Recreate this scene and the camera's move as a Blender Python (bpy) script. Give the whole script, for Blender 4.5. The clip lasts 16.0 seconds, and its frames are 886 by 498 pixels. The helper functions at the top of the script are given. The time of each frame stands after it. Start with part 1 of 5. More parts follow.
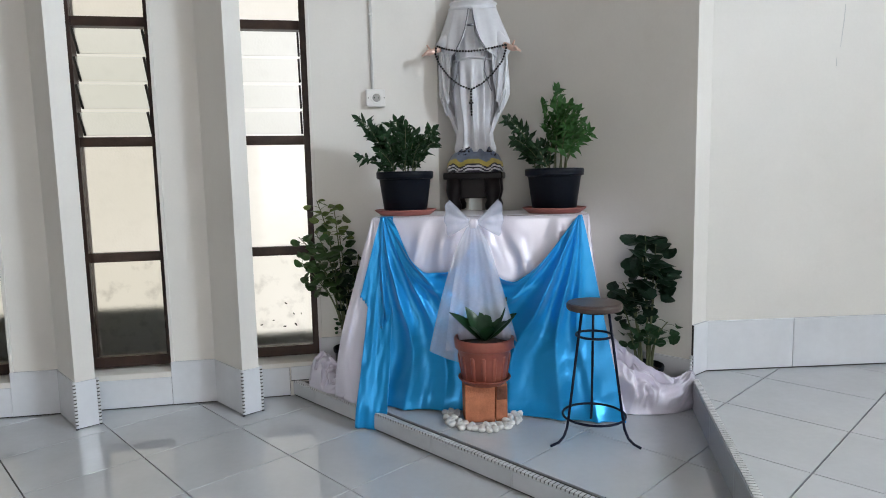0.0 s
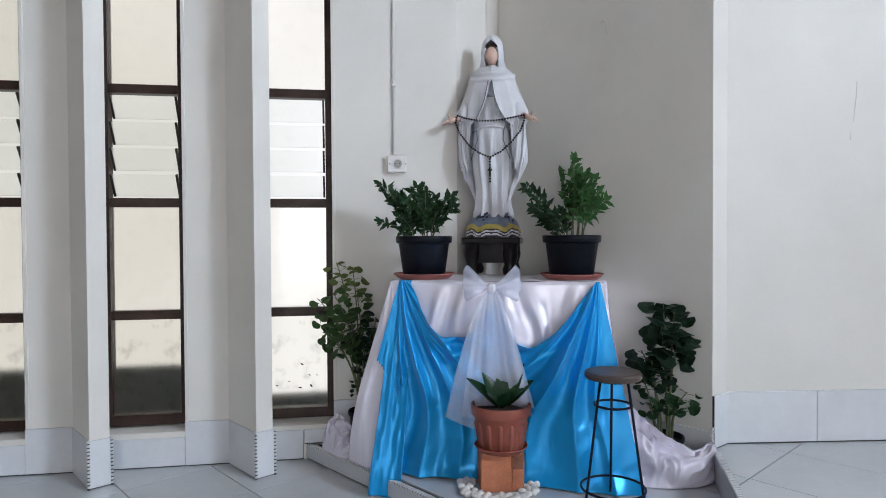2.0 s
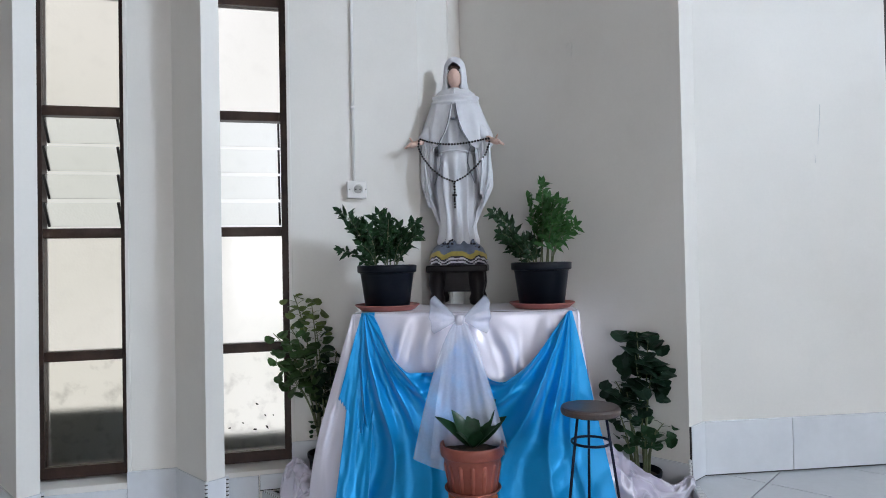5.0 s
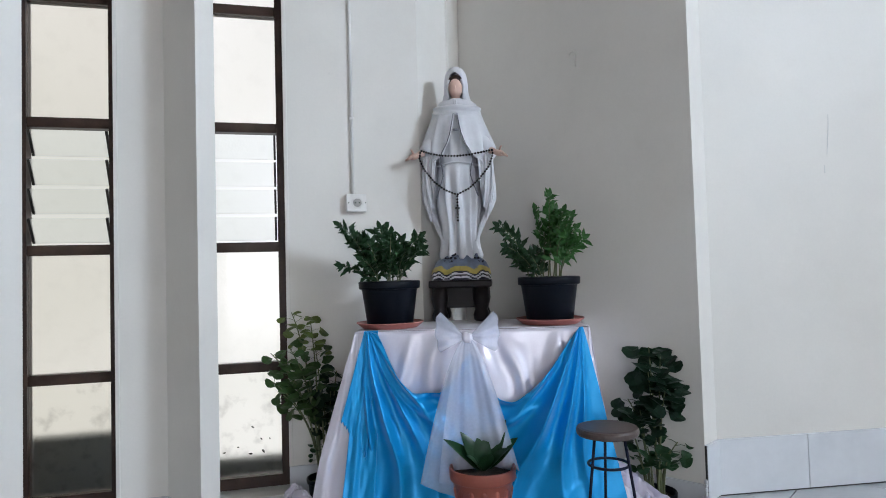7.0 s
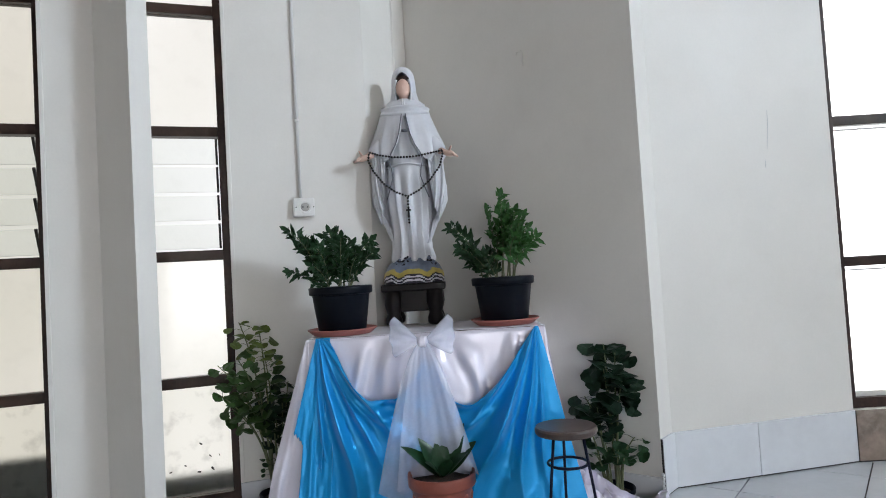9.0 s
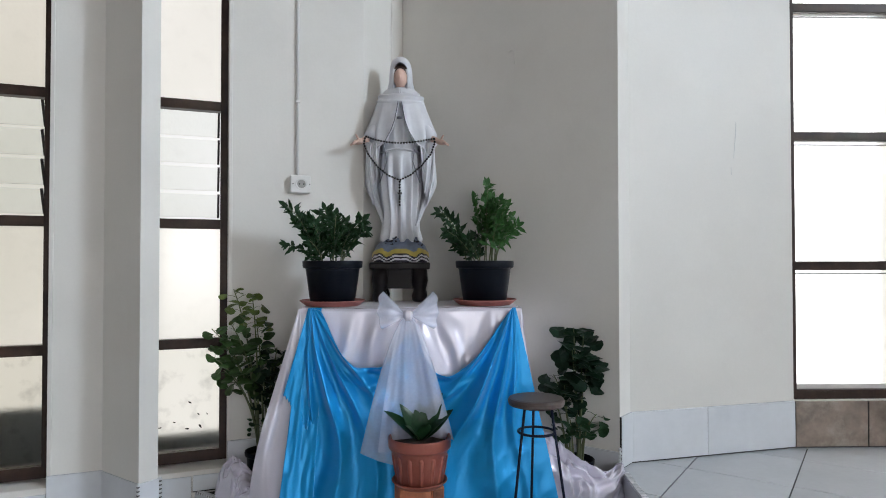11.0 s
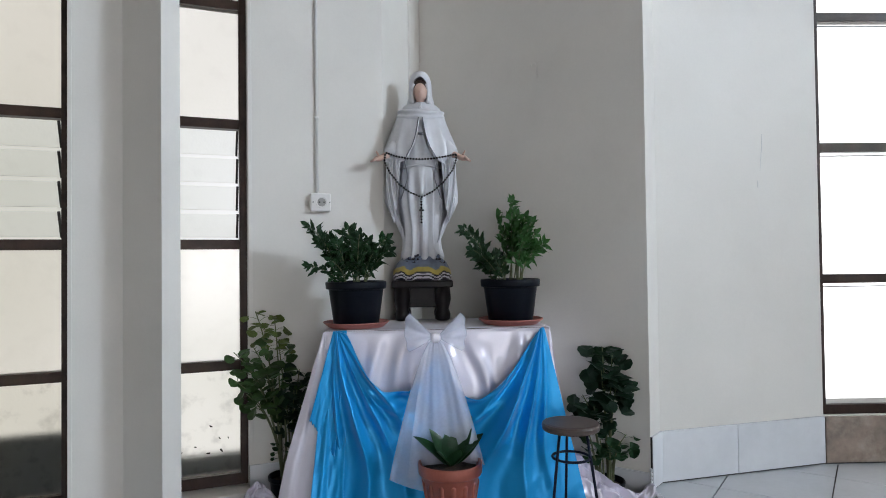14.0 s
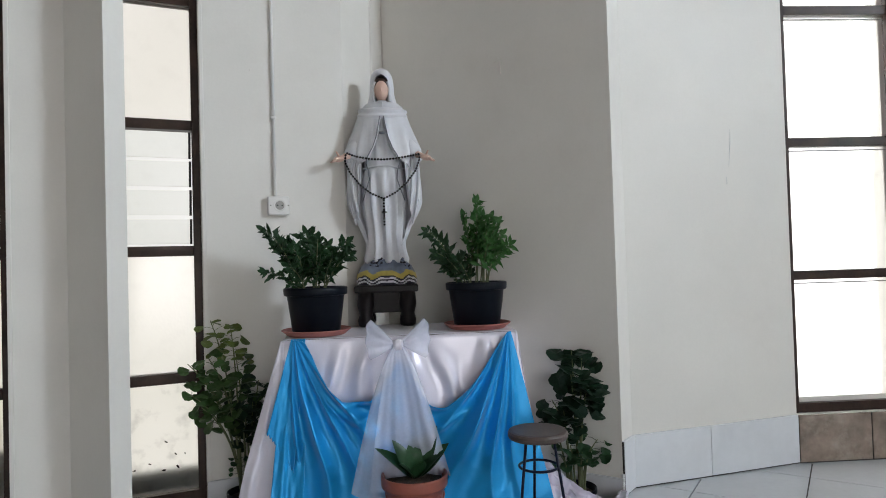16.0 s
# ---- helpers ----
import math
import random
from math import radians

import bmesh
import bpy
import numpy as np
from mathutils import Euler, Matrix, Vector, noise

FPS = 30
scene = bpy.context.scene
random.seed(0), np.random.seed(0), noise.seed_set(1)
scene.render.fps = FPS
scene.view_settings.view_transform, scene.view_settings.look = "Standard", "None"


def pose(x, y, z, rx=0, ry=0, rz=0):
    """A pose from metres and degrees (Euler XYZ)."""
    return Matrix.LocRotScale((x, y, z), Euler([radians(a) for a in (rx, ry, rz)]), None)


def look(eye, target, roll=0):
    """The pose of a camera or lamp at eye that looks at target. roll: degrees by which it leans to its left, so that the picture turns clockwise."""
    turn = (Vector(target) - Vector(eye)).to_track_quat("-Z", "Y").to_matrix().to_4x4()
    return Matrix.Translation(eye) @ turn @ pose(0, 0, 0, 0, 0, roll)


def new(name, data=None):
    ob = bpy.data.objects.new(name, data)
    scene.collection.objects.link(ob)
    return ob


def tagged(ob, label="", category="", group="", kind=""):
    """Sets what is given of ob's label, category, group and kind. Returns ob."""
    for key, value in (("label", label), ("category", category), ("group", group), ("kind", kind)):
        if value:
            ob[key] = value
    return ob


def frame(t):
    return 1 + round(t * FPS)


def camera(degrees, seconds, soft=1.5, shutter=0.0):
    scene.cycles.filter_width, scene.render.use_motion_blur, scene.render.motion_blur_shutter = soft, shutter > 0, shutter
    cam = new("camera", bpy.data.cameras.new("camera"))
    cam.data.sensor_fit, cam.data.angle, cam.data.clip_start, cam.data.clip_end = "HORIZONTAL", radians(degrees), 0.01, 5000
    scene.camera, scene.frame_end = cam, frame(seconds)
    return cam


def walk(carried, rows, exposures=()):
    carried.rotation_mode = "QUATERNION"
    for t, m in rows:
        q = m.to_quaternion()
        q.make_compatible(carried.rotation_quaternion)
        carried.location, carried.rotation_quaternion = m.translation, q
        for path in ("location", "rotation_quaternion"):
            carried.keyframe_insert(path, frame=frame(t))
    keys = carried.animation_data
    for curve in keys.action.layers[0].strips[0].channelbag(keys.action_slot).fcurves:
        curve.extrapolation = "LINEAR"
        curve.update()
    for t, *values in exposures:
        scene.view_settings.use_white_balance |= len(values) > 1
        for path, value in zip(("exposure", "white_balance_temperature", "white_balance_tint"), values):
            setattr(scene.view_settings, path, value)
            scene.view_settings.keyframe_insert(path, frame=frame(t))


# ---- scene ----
cam = camera(70.2, 16.0, soft=0.95)
PATH = [
    (0, (0.059, 0.108, 1.076), (0.319, 2.079, 0.854), -1.2),
    (0.5, (0.051, 0.101, 1.09), (0.297, 2.078, 0.908), -1.1),
    (1, (0.037, 0.09, 1.105), (0.261, 2.075, 1.003), -0.8),
    (1.5, (0.038, 0.088, 1.107), (0.264, 2.075, 1.068), -0.5),
    (2, (0.037, 0.087, 1.106), (0.258, 2.075, 1.068), -0.3),
    (2.5, (0.029, 0.084, 1.102), (0.254, 2.072, 1.087), -0.1),
    (3, (0.024, 0.083, 1.106), (0.242, 2.071, 1.097), 0.4),
    (3.5, (0.021, 0.097, 1.107), (0.238, 2.085, 1.095), 0.7),
    (4, (0.031, 0.149, 1.095), (0.268, 2.135, 1.104), 0.4),
    (4.2, (0.034, 0.168, 1.117), (0.315, 2.148, 1.134), -0.5),
    (6.5, (-0.031, 0.309, 1.14), (0.37, 2.268, 1.19), -1.0),
    (7, (-0.047, 0.334, 1.143), (0.36, 2.291, 1.216), -1.6),
    (7.5, (-0.054, 0.364, 1.142), (0.407, 2.308, 1.225), -2.3),
    (8, (-0.053, 0.384, 1.137), (0.466, 2.313, 1.224), -1.3),
    (8.5, (-0.047, 0.39, 1.133), (0.492, 2.314, 1.212), -2.2),
    (9, (-0.036, 0.38, 1.136), (0.518, 2.3, 1.216), -3.4),
    (9.5, (-0.048, 0.341, 1.148), (0.555, 2.247, 1.154), -0.2),
    (9.7, (-0.066, 0.323, 1.154), (0.586, 2.213, 1.2), -0.1),
    (11.8, (-0.174, 0.161, 1.093), (0.445, 2.063, 1.099), 0.6),
    (12, (-0.158, 0.148, 1.124), (0.455, 2.052, 1.11), 0.9),
    (12.5, (-0.238, 0.173, 1.125), (0.466, 2.044, 1.083), -1.3),
    (13, (-0.306, 0.204, 1.154), (0.395, 2.074, 1.039), -1.6),
    (13.5, (-0.312, 0.259, 1.163), (0.43, 2.115, 1.085), -1.1),
    (14, (-0.253, 0.31, 1.193), (0.394, 2.202, 1.232), -0.7),
    (14.5, (-0.193, 0.333, 1.207), (0.409, 2.237, 1.31), -1.5),
    (15, (-0.157, 0.346, 1.221), (0.513, 2.228, 1.315), -2.8),
    (15.5, (-0.15, 0.357, 1.211), (0.538, 2.234, 1.289), -2.3),
    (16, (-0.149, 0.373, 1.199), (0.554, 2.245, 1.241), -1.7),
]
walk(cam, [(t, look(eye, target, roll)) for t, eye, target, roll in PATH], [(0.0, -0.02, 6480, 11), (1.0, -0.04, 6320, 12), (2.5, -0.05, 6150, 13), (4.5, -0.05, 6070, 12.5), (6.5, -0.07, 6070, 11.5), (8.5, -0.10, 6230, 11.5), (9.5, -0.11, 6270, 11), (12.0, -0.20, 6370, 11.5), (13.2, -0.20, 6400, 11), (14.3, -0.25, 6200, 11.5), (15.0, -0.27, 6420, 11), (16.0, -0.26, 6480, 10.5)])

# ---- light ----
world = bpy.data.worlds.new("sky")
scene.world = world
world.use_nodes = True
_n = world.node_tree.nodes
_sky = _n.new("ShaderNodeTexSky")
_sky.sky_type = "NISHITA"
_sky.sun_disc = False
_sky.sun_elevation, _sky.sun_rotation = radians(48), radians(150)
world.node_tree.links.new(_sky.outputs[0], _n["Background"].inputs[0])
_n["Background"].inputs[1].default_value = 0.12

PITCH = 0.41
A = Vector((0.598, -0.8015, 0))     # direction of the step edge
B = Vector((0.8015, 0.598, 0))      # across it
WM = pose(0, 3.293, 0, 0, 0, 2.6)    # frame of the window wall: x along it, y outwards
PLAT, RIGHT, TOP = 0.075, 0.20, 5.2


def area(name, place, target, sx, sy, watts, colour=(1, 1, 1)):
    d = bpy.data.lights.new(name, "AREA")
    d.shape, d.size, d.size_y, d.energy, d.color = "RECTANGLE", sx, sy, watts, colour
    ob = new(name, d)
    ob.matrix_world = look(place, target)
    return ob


# ---- materials ----
def material(name, colour, rough=0.6, metal=0.0, vary=0.08, scale=6.0, fine=60.0, bump=0.1, coat=0.0, spec=0.5, per_piece=0.0, stain=None, stain_amount=0.35):
    m = bpy.data.materials.new(name)
    m.use_nodes = True
    nt = m.node_tree
    p = nt.nodes["Principled BSDF"]
    p.inputs["Roughness"].default_value, p.inputs["Metallic"].default_value = rough, metal
    p.inputs["Specular IOR Level"].default_value, p.inputs["Coat Weight"].default_value = spec, coat
    tc = nt.nodes.new("ShaderNodeTexCoord")
    big, small = nt.nodes.new("ShaderNodeTexNoise"), nt.nodes.new("ShaderNodeTexNoise")
    for tex, sc, det in ((big, scale, 4), (small, fine, 3)):
        tex.inputs["Scale"].default_value, tex.inputs["Detail"].default_value = sc, det
        nt.links.new(tc.outputs["Object"], tex.inputs["Vector"])
    add = nt.nodes.new("ShaderNodeMath")
    add.operation = "MULTIPLY_ADD"
    add.inputs[1].default_value = 0.35
    nt.links.new(small.outputs[0], add.inputs[0])
    nt.links.new(big.outputs[0], add.inputs[2])
    last = add.outputs[0]
    if per_piece:
        info = nt.nodes.new("ShaderNodeObjectInfo")
        pp = nt.nodes.new("ShaderNodeMath")
        pp.operation = "MULTIPLY_ADD"
        pp.inputs[1].default_value = per_piece
        nt.links.new(info.outputs["Random"], pp.inputs[0])
        nt.links.new(last, pp.inputs[2])
        last = pp.outputs[0]
    ramp = nt.nodes.new("ShaderNodeValToRGB")
    lo = [max(0, c * (1 - vary * 2)) for c in colour]
    hi = [min(1, c * (1 + vary)) for c in colour]
    ramp.color_ramp.elements[0].position, ramp.color_ramp.elements[1].position = 0.35, 1.0
    ramp.color_ramp.elements[0].color, ramp.color_ramp.elements[1].color = (*lo, 1), (*hi, 1)
    nt.links.new(last, ramp.inputs[0])
    colour_out = ramp.outputs[0]
    if stain:
        st = nt.nodes.new("ShaderNodeTexNoise")
        st.inputs["Scale"].default_value, st.inputs["Detail"].default_value = scale * 0.6, 8
        st.inputs["Roughness"].default_value = 0.7
        nt.links.new(tc.outputs["Object"], st.inputs["Vector"])
        sr = nt.nodes.new("ShaderNodeValToRGB")
        sr.color_ramp.elements[0].position, sr.color_ramp.elements[1].position = 0.52, 0.72
        sr.color_ramp.elements[1].color = (stain_amount,) * 3 + (1,)
        nt.links.new(st.outputs[0], sr.inputs[0])
        mix = nt.nodes.new("ShaderNodeMix")
        mix.data_type = "RGBA"
        nt.links.new(sr.outputs[0], mix.inputs["Factor"])
        nt.links.new(colour_out, mix.inputs["A"])
        mix.inputs["B"].default_value = (*stain, 1)
        colour_out = mix.outputs["Result"]
    nt.links.new(colour_out, p.inputs["Base Color"])
    if bump:
        bp = nt.nodes.new("ShaderNodeBump")
        bp.inputs["Strength"].default_value, bp.inputs["Distance"].default_value = bump, 0.004
        nt.links.new(small.outputs[0], bp.inputs["Height"])
        nt.links.new(bp.outputs[0], p.inputs["Normal"])
    return m


def satin(name, colour, rough=0.32, metal=0.0):
    m = material(name, colour, rough, metal, vary=0.05, scale=4, fine=180, bump=0.03, spec=0.6)
    p = m.node_tree.nodes["Principled BSDF"]
    p.inputs["Sheen Weight"].default_value, p.inputs["Sheen Roughness"].default_value = 0.25, 0.4
    p.inputs["Anisotropic"].default_value = 0.2
    return m


def frosted(name, rough, tint=(1, 1, 1), dirt=0.0):
    m = bpy.data.materials.new(name)
    m.use_nodes = True
    nt = m.node_tree
    nt.nodes.remove(nt.nodes["Principled BSDF"])
    out = nt.nodes["Material Output"]
    rf, gl, mx = nt.nodes.new("ShaderNodeBsdfRefraction"), nt.nodes.new("ShaderNodeBsdfGlossy"), nt.nodes.new("ShaderNodeMixShader")
    rf.inputs["Roughness"].default_value, rf.inputs["IOR"].default_value = rough, 1.12
    gl.inputs["Roughness"].default_value = 0.25
    mx.inputs[0].default_value = 0.05
    nt.links.new(rf.outputs[0], mx.inputs[1])
    nt.links.new(gl.outputs[0], mx.inputs[2])
    nt.links.new(mx.outputs[0], out.inputs[0])
    tc, nz, ramp, vor, bp = [nt.nodes.new("ShaderNode" + k) for k in ("TexCoord", "TexNoise", "ValToRGB", "TexVoronoi", "Bump")]
    nz.inputs["Scale"].default_value, nz.inputs["Detail"].default_value = 17, 12
    nt.links.new(tc.outputs["Object"], nz.inputs["Vector"])
    ramp.color_ramp.elements[0].position, ramp.color_ramp.elements[1].position = 0.30, 0.46
    ramp.color_ramp.elements[0].color = (*[c * (1 - dirt) for c in tint], 1)
    ramp.color_ramp.elements[1].color = (*tint, 1)
    nt.links.new(nz.outputs[0], ramp.inputs[0])
    nt.links.new(ramp.outputs[0], rf.inputs["Color"])
    vor.inputs["Scale"].default_value = 90
    nt.links.new(tc.outputs["Object"], vor.inputs["Vector"])
    bp.inputs["Strength"].default_value, bp.inputs["Distance"].default_value = 0.25, 0.002
    nt.links.new(vor.outputs[0], bp.inputs["Height"])
    nt.links.new(bp.outputs[0], rf.inputs["Normal"])
    return m


WALL = material("wall_paint", (0.72, 0.70, 0.66), 0.55, vary=0.03, scale=2.5, fine=90, bump=0.06, stain=(0.58, 0.55, 0.50), stain_amount=0.25)
TILE = material("floor_tile", (0.54, 0.565, 0.59), 0.06, vary=0.04, scale=5, fine=40, bump=0.0, spec=0.6, per_piece=0.25, stain=(0.5, 0.52, 0.55), stain_amount=0.3)
GROUT = material("grout", (0.045, 0.043, 0.040), 0.9, vary=0.2, fine=200, bump=0.3)
SKIRT = material("skirting_tile", (0.66, 0.68, 0.71), 0.2, vary=0.05, scale=6, fine=30, bump=0.0, per_piece=0.25, stain=(0.56, 0.58, 0.62), stain_amount=0.4)
MARBLE = material("brown_marble", (0.27, 0.21, 0.17), 0.2, vary=0.32, scale=9, fine=30, bump=0.0, per_piece=0.12, stain=(0.42, 0.37, 0.31), stain_amount=0.7)
WOOD = material("dark_frame_wood", (0.040, 0.021, 0.015), 0.45, vary=0.35, scale=12, fine=90, bump=0.15, spec=0.3, stain=(0.075, 0.042, 0.028), stain_amount=0.5)
NOSING = material("nosing_ceramic", (0.62, 0.63, 0.64), 0.35, vary=0.06, fine=150, bump=0.05)
# dark finishes for surfaces out of view, chosen to cut bounced light
CEIL = material("dark_unseen_ceiling", (0.22, 0.17, 0.14), 0.6, vary=0.2)
BROWN = material("dark_unseen_walls", (0.27, 0.22, 0.18), 0.5, vary=0.2)
GLASS = frosted("frosted_glass", 0.42, (1.0, 0.985, 0.96), 0.02)
DIRTY_GLASS = frosted("dirty_frosted_glass", 0.40, (0.98, 0.965, 0.93), 0.16)
LOUVRE = frosted("louvre_glass", 0.32, (0.98, 0.985, 0.975), 0.02)
OUTSIDE = material("outside_moss_wall", (0.045, 0.05, 0.042), 0.9, vary=0.3)
METAL = material("dark_metal", (0.06, 0.055, 0.05), 0.45, 0.7, bump=0.05)


# ---- building blocks ----
def part(name, bm, mat, parent=None, label="", smooth=False):
    me = bpy.data.meshes.new(name)
    bm.normal_update()
    bm.to_mesh(me)
    bm.free()
    for m in mat if isinstance(mat, (list, tuple)) else (mat,):
        me.materials.append(m)
    if smooth:
        for f in me.polygons:
            f.use_smooth = True
    ob = new(name, me)
    if parent is not None:
        ob.parent = parent
    if label:
        ob["label"] = label
    return ob


def thing(name, place, label, category, group="", kind="", rz=0.0):
    ob = new(name)
    ob.empty_display_size = 0.05
    ob.matrix_world = pose(*place, 0, 0, rz)
    return tagged(ob, label, category, group, kind)


def box(bm, lo, hi, m=None, bevel=0.0):
    vs = [bm.verts.new(((lo, hi)[i][0], (lo, hi)[j][1], (lo, hi)[k][2])) for i in (0, 1) for j in (0, 1) for k in (0, 1)]
    fs = [bm.faces.new([vs[i] for i in q]) for q in ((0, 1, 3, 2), (4, 6, 7, 5), (0, 4, 5, 1), (2, 3, 7, 6), (0, 2, 6, 4), (1, 5, 7, 3))]
    if bevel:
        bmesh.ops.bevel(bm, geom=list({e for f in fs for e in f.edges}), offset=bevel, segments=2, affect="EDGES", profile=0.5)
    if m is not None:
        for v in (vs if not bevel else bm.verts):
            v.co = m @ v.co
    return bm


def boxed(lo, hi, bevel=0.0):
    return box(bmesh.new(), lo, hi, None, bevel)


def prism(bm, poly, z0, z1):
    """An upright prism over a plan polygon that runs anticlockwise."""
    lo = [bm.verts.new((x, y, z0)) for x, y in poly]
    hi = [bm.verts.new((x, y, z1)) for x, y in poly]
    bm.faces.new(hi)
    bm.faces.new(lo[::-1])
    for i in range(len(poly)):
        j = (i + 1) % len(poly)
        bm.faces.new((lo[i], lo[j], hi[j], hi[i]))
    return bm


def lathe(bm, profile, n=32, centre=(0, 0, 0), wobble=None):
    """A turned body from (radius, height) pairs; its ends are closed."""
    rings = []
    for r, z in profile:
        ring = []
        for i in range(n):
            a = 2 * math.pi * i / n
            q = r * (wobble(a, z) if wobble else 1)
            ring.append(bm.verts.new((centre[0] + q * math.cos(a), centre[1] + q * math.sin(a), centre[2] + z)))
        rings.append(ring)
    for a, b in zip(rings, rings[1:]):
        for i in range(n):
            bm.faces.new((a[i], a[(i + 1) % n], b[(i + 1) % n], b[i]))
    bm.faces.new(rings[0][::-1])
    bm.faces.new(rings[-1])
    return bm


def tube(bm, pts, radius, n=8, closed=False):
    """A round bar along points; radius may be a number or one for each point."""
    pts = [Vector(p) for p in pts]
    rings, side = [], None
    for i, p in enumerate(pts):
        q = pts[(i + 1) % len(pts)] if closed else pts[min(i + 1, len(pts) - 1)]
        o = pts[i - 1] if closed or i else p
        d = (q - o).normalized()
        if side is None:
            side = d.orthogonal().normalized()
        side = (side - d * side.dot(d)).normalized()
        up = d.cross(side)
        r = radius[i] if isinstance(radius, (list, tuple)) else radius
        rings.append([bm.verts.new(p + r * (math.cos(2 * math.pi * k / n) * side + math.sin(2 * math.pi * k / n) * up)) for k in range(n)])
    pairs = list(zip(rings, rings[1:])) + ([(rings[-1], rings[0])] if closed else [])
    for a, b in pairs:
        for k in range(n):
            bm.faces.new((a[k], a[(k + 1) % n], b[(k + 1) % n], b[k]))
    if not closed:
        bm.faces.new(rings[0][::-1])
        bm.faces.new(rings[-1])
    return bm


def wall(name, p0, p1, z0, z1, thick, openings, mat):
    """A wall from p0 to p1, its inner face on that line and its body to the left, with openings (s0, s1, low, high) right through it."""
    p0, p1 = Vector((*p0, 0)), Vector((*p1, 0))
    length, d = (p1 - p0).length, (p1 - p0).normalized()
    out = Vector((-d.y, d.x, 0))
    ss = sorted({0.0, length, *[v for o in openings for v in o[:2]]})
    zs = sorted({z0, z1, *[v for o in openings for v in o[2:]]})
    solid = lambda i, k: 0 <= i < len(ss) - 1 and 0 <= k < len(zs) - 1 and not any(
        o[0] - 1e-6 <= ss[i] < o[1] - 1e-6 and o[2] - 1e-6 <= zs[k] < o[3] - 1e-6 for o in openings)
    bm = bmesh.new()
    at = lambda s, z, w: bm.verts.new(p0 + d * s + out * w + Vector((0, 0, z)))
    for i in range(len(ss) - 1):
        for k in range(len(zs) - 1):
            if not solid(i, k):
                continue
            a, b, c, e = ss[i], ss[i + 1], zs[k], zs[k + 1]
            bm.faces.new((at(a, c, 0), at(b, c, 0), at(b, e, 0), at(a, e, 0)))
            bm.faces.new((at(b, c, thick), at(a, c, thick), at(a, e, thick), at(b, e, thick)))
            if not solid(i - 1, k):
                bm.faces.new((at(a, c, thick), at(a, c, 0), at(a, e, 0), at(a, e, thick)))
            if not solid(i + 1, k):
                bm.faces.new((at(b, c, 0), at(b, c, thick), at(b, e, thick), at(b, e, 0)))
            if not solid(i, k - 1):
                bm.faces.new((at(a, c, thick), at(b, c, thick), at(b, c, 0), at(a, c, 0)))
            if not solid(i, k + 1):
                bm.faces.new((at(a, e, 0), at(b, e, 0), at(b, e, thick), at(a, e, thick)))
    bmesh.ops.remove_doubles(bm, verts=bm.verts, dist=1e-5)
    return tagged(part(name, bm, mat), "plain off-white painted plaster wall", "wall", kind="structure")


# ---- shell ----
WIN_W, WIN_STEP, WIN_R = 0.385, 0.711, -0.165      # window width, spacing, right edge of the one by the altar
SILL, WTOP = 0.17, 4.62
def on_wall(s, out=0.0):
    return tuple((WM @ Vector((s, out, 0)))[:2])


CORNER, EDGE = (0.740, 3.59), (1.460, 2.60)
LEFT_END = -5.2
WL, BEND = on_wall(LEFT_END), on_wall(0.47)
win_lefts = [WIN_R - WIN_W - WIN_STEP * k for k in range(6)]
wall("wall_windows", WL, BEND, -0.02, TOP, 0.22, [(x - LEFT_END, x + WIN_W - LEFT_END, SILL, WTOP) for x in win_lefts], WALL)
wall("wall_bend", BEND, CORNER, -0.02, TOP, 0.2, [], WALL)
wall("wall_niche", CORNER, EDGE, -0.02, TOP, 0.2, [], WALL)
R0, R1 = (1.56, 2.664), (2.455, 2.606)
RDIR = Vector((0.955, -0.297, 0)).normalized()
R2 = (R1[0] + RDIR.x * 3.0, R1[1] + RDIR.y * 3.0)
wall("wall_chamfer", EDGE, R0, -0.02, TOP, 0.1, [], WALL)
wall("wall_right", R0, R1, -0.02, TOP, 0.2, [], WALL)
RSILL, RWIN = 0.43, 0.575
wall("wall_right_windows", R1, R2, -0.02, TOP, 0.2, [(0.0, RWIN, RSILL, WTOP), (1.0, 1.0 + RWIN, RSILL, WTOP), (2.0, 2.0 + RWIN, RSILL, WTOP)], WALL)
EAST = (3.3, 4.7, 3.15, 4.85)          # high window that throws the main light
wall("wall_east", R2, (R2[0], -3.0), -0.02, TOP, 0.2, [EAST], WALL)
SOUTH = (R2[0] - 1.0, R2[0] + 1.2, 0.35, 2.35)   # unseen opening added behind the viewer for the fill light
# unseen south and west walls and ceiling, kept dark to hold down fill
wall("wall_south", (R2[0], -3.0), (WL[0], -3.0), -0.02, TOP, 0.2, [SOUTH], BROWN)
wall("wall_west", (WL[0], -3.0), WL, -0.02, TOP, 0.2, [], BROWN)
tagged(part("ceiling", boxed((LEFT_END - 0.3, -3.3, TOP), (R2[0] + 0.3, 4.2, TOP + 0.15)), CEIL), "unseen dark ceiling added to cut bounced light", "ceiling", kind="structure")


# ---- floors on three levels, laid with diagonal tiles ----
def clip(poly, origin, normal):
    """The part of a plan polygon on the side to which normal points."""
    made = []
    for p, q in zip(poly, poly[1:] + poly[:1]):
        dp = (p[0] - origin[0]) * normal[0] + (p[1] - origin[1]) * normal[1]
        dq = (q[0] - origin[0]) * normal[0] + (q[1] - origin[1]) * normal[1]
        if dp >= 0:
            made.append(p)
        if (dp >= 0) != (dq >= 0):
            f = dp / (dp - dq)
            made.append((p[0] + f * (q[0] - p[0]), p[1] + f * (q[1] - p[1])))
    return made


def inside(poly, edges):
    for (p, q) in edges:
        poly = clip(poly, p, (-(q[1] - p[1]), q[0] - p[0]))
        if len(poly) < 3:
            return []
    return poly


def ring(poly):
    return list(zip(poly, poly[1:] + poly[:1]))


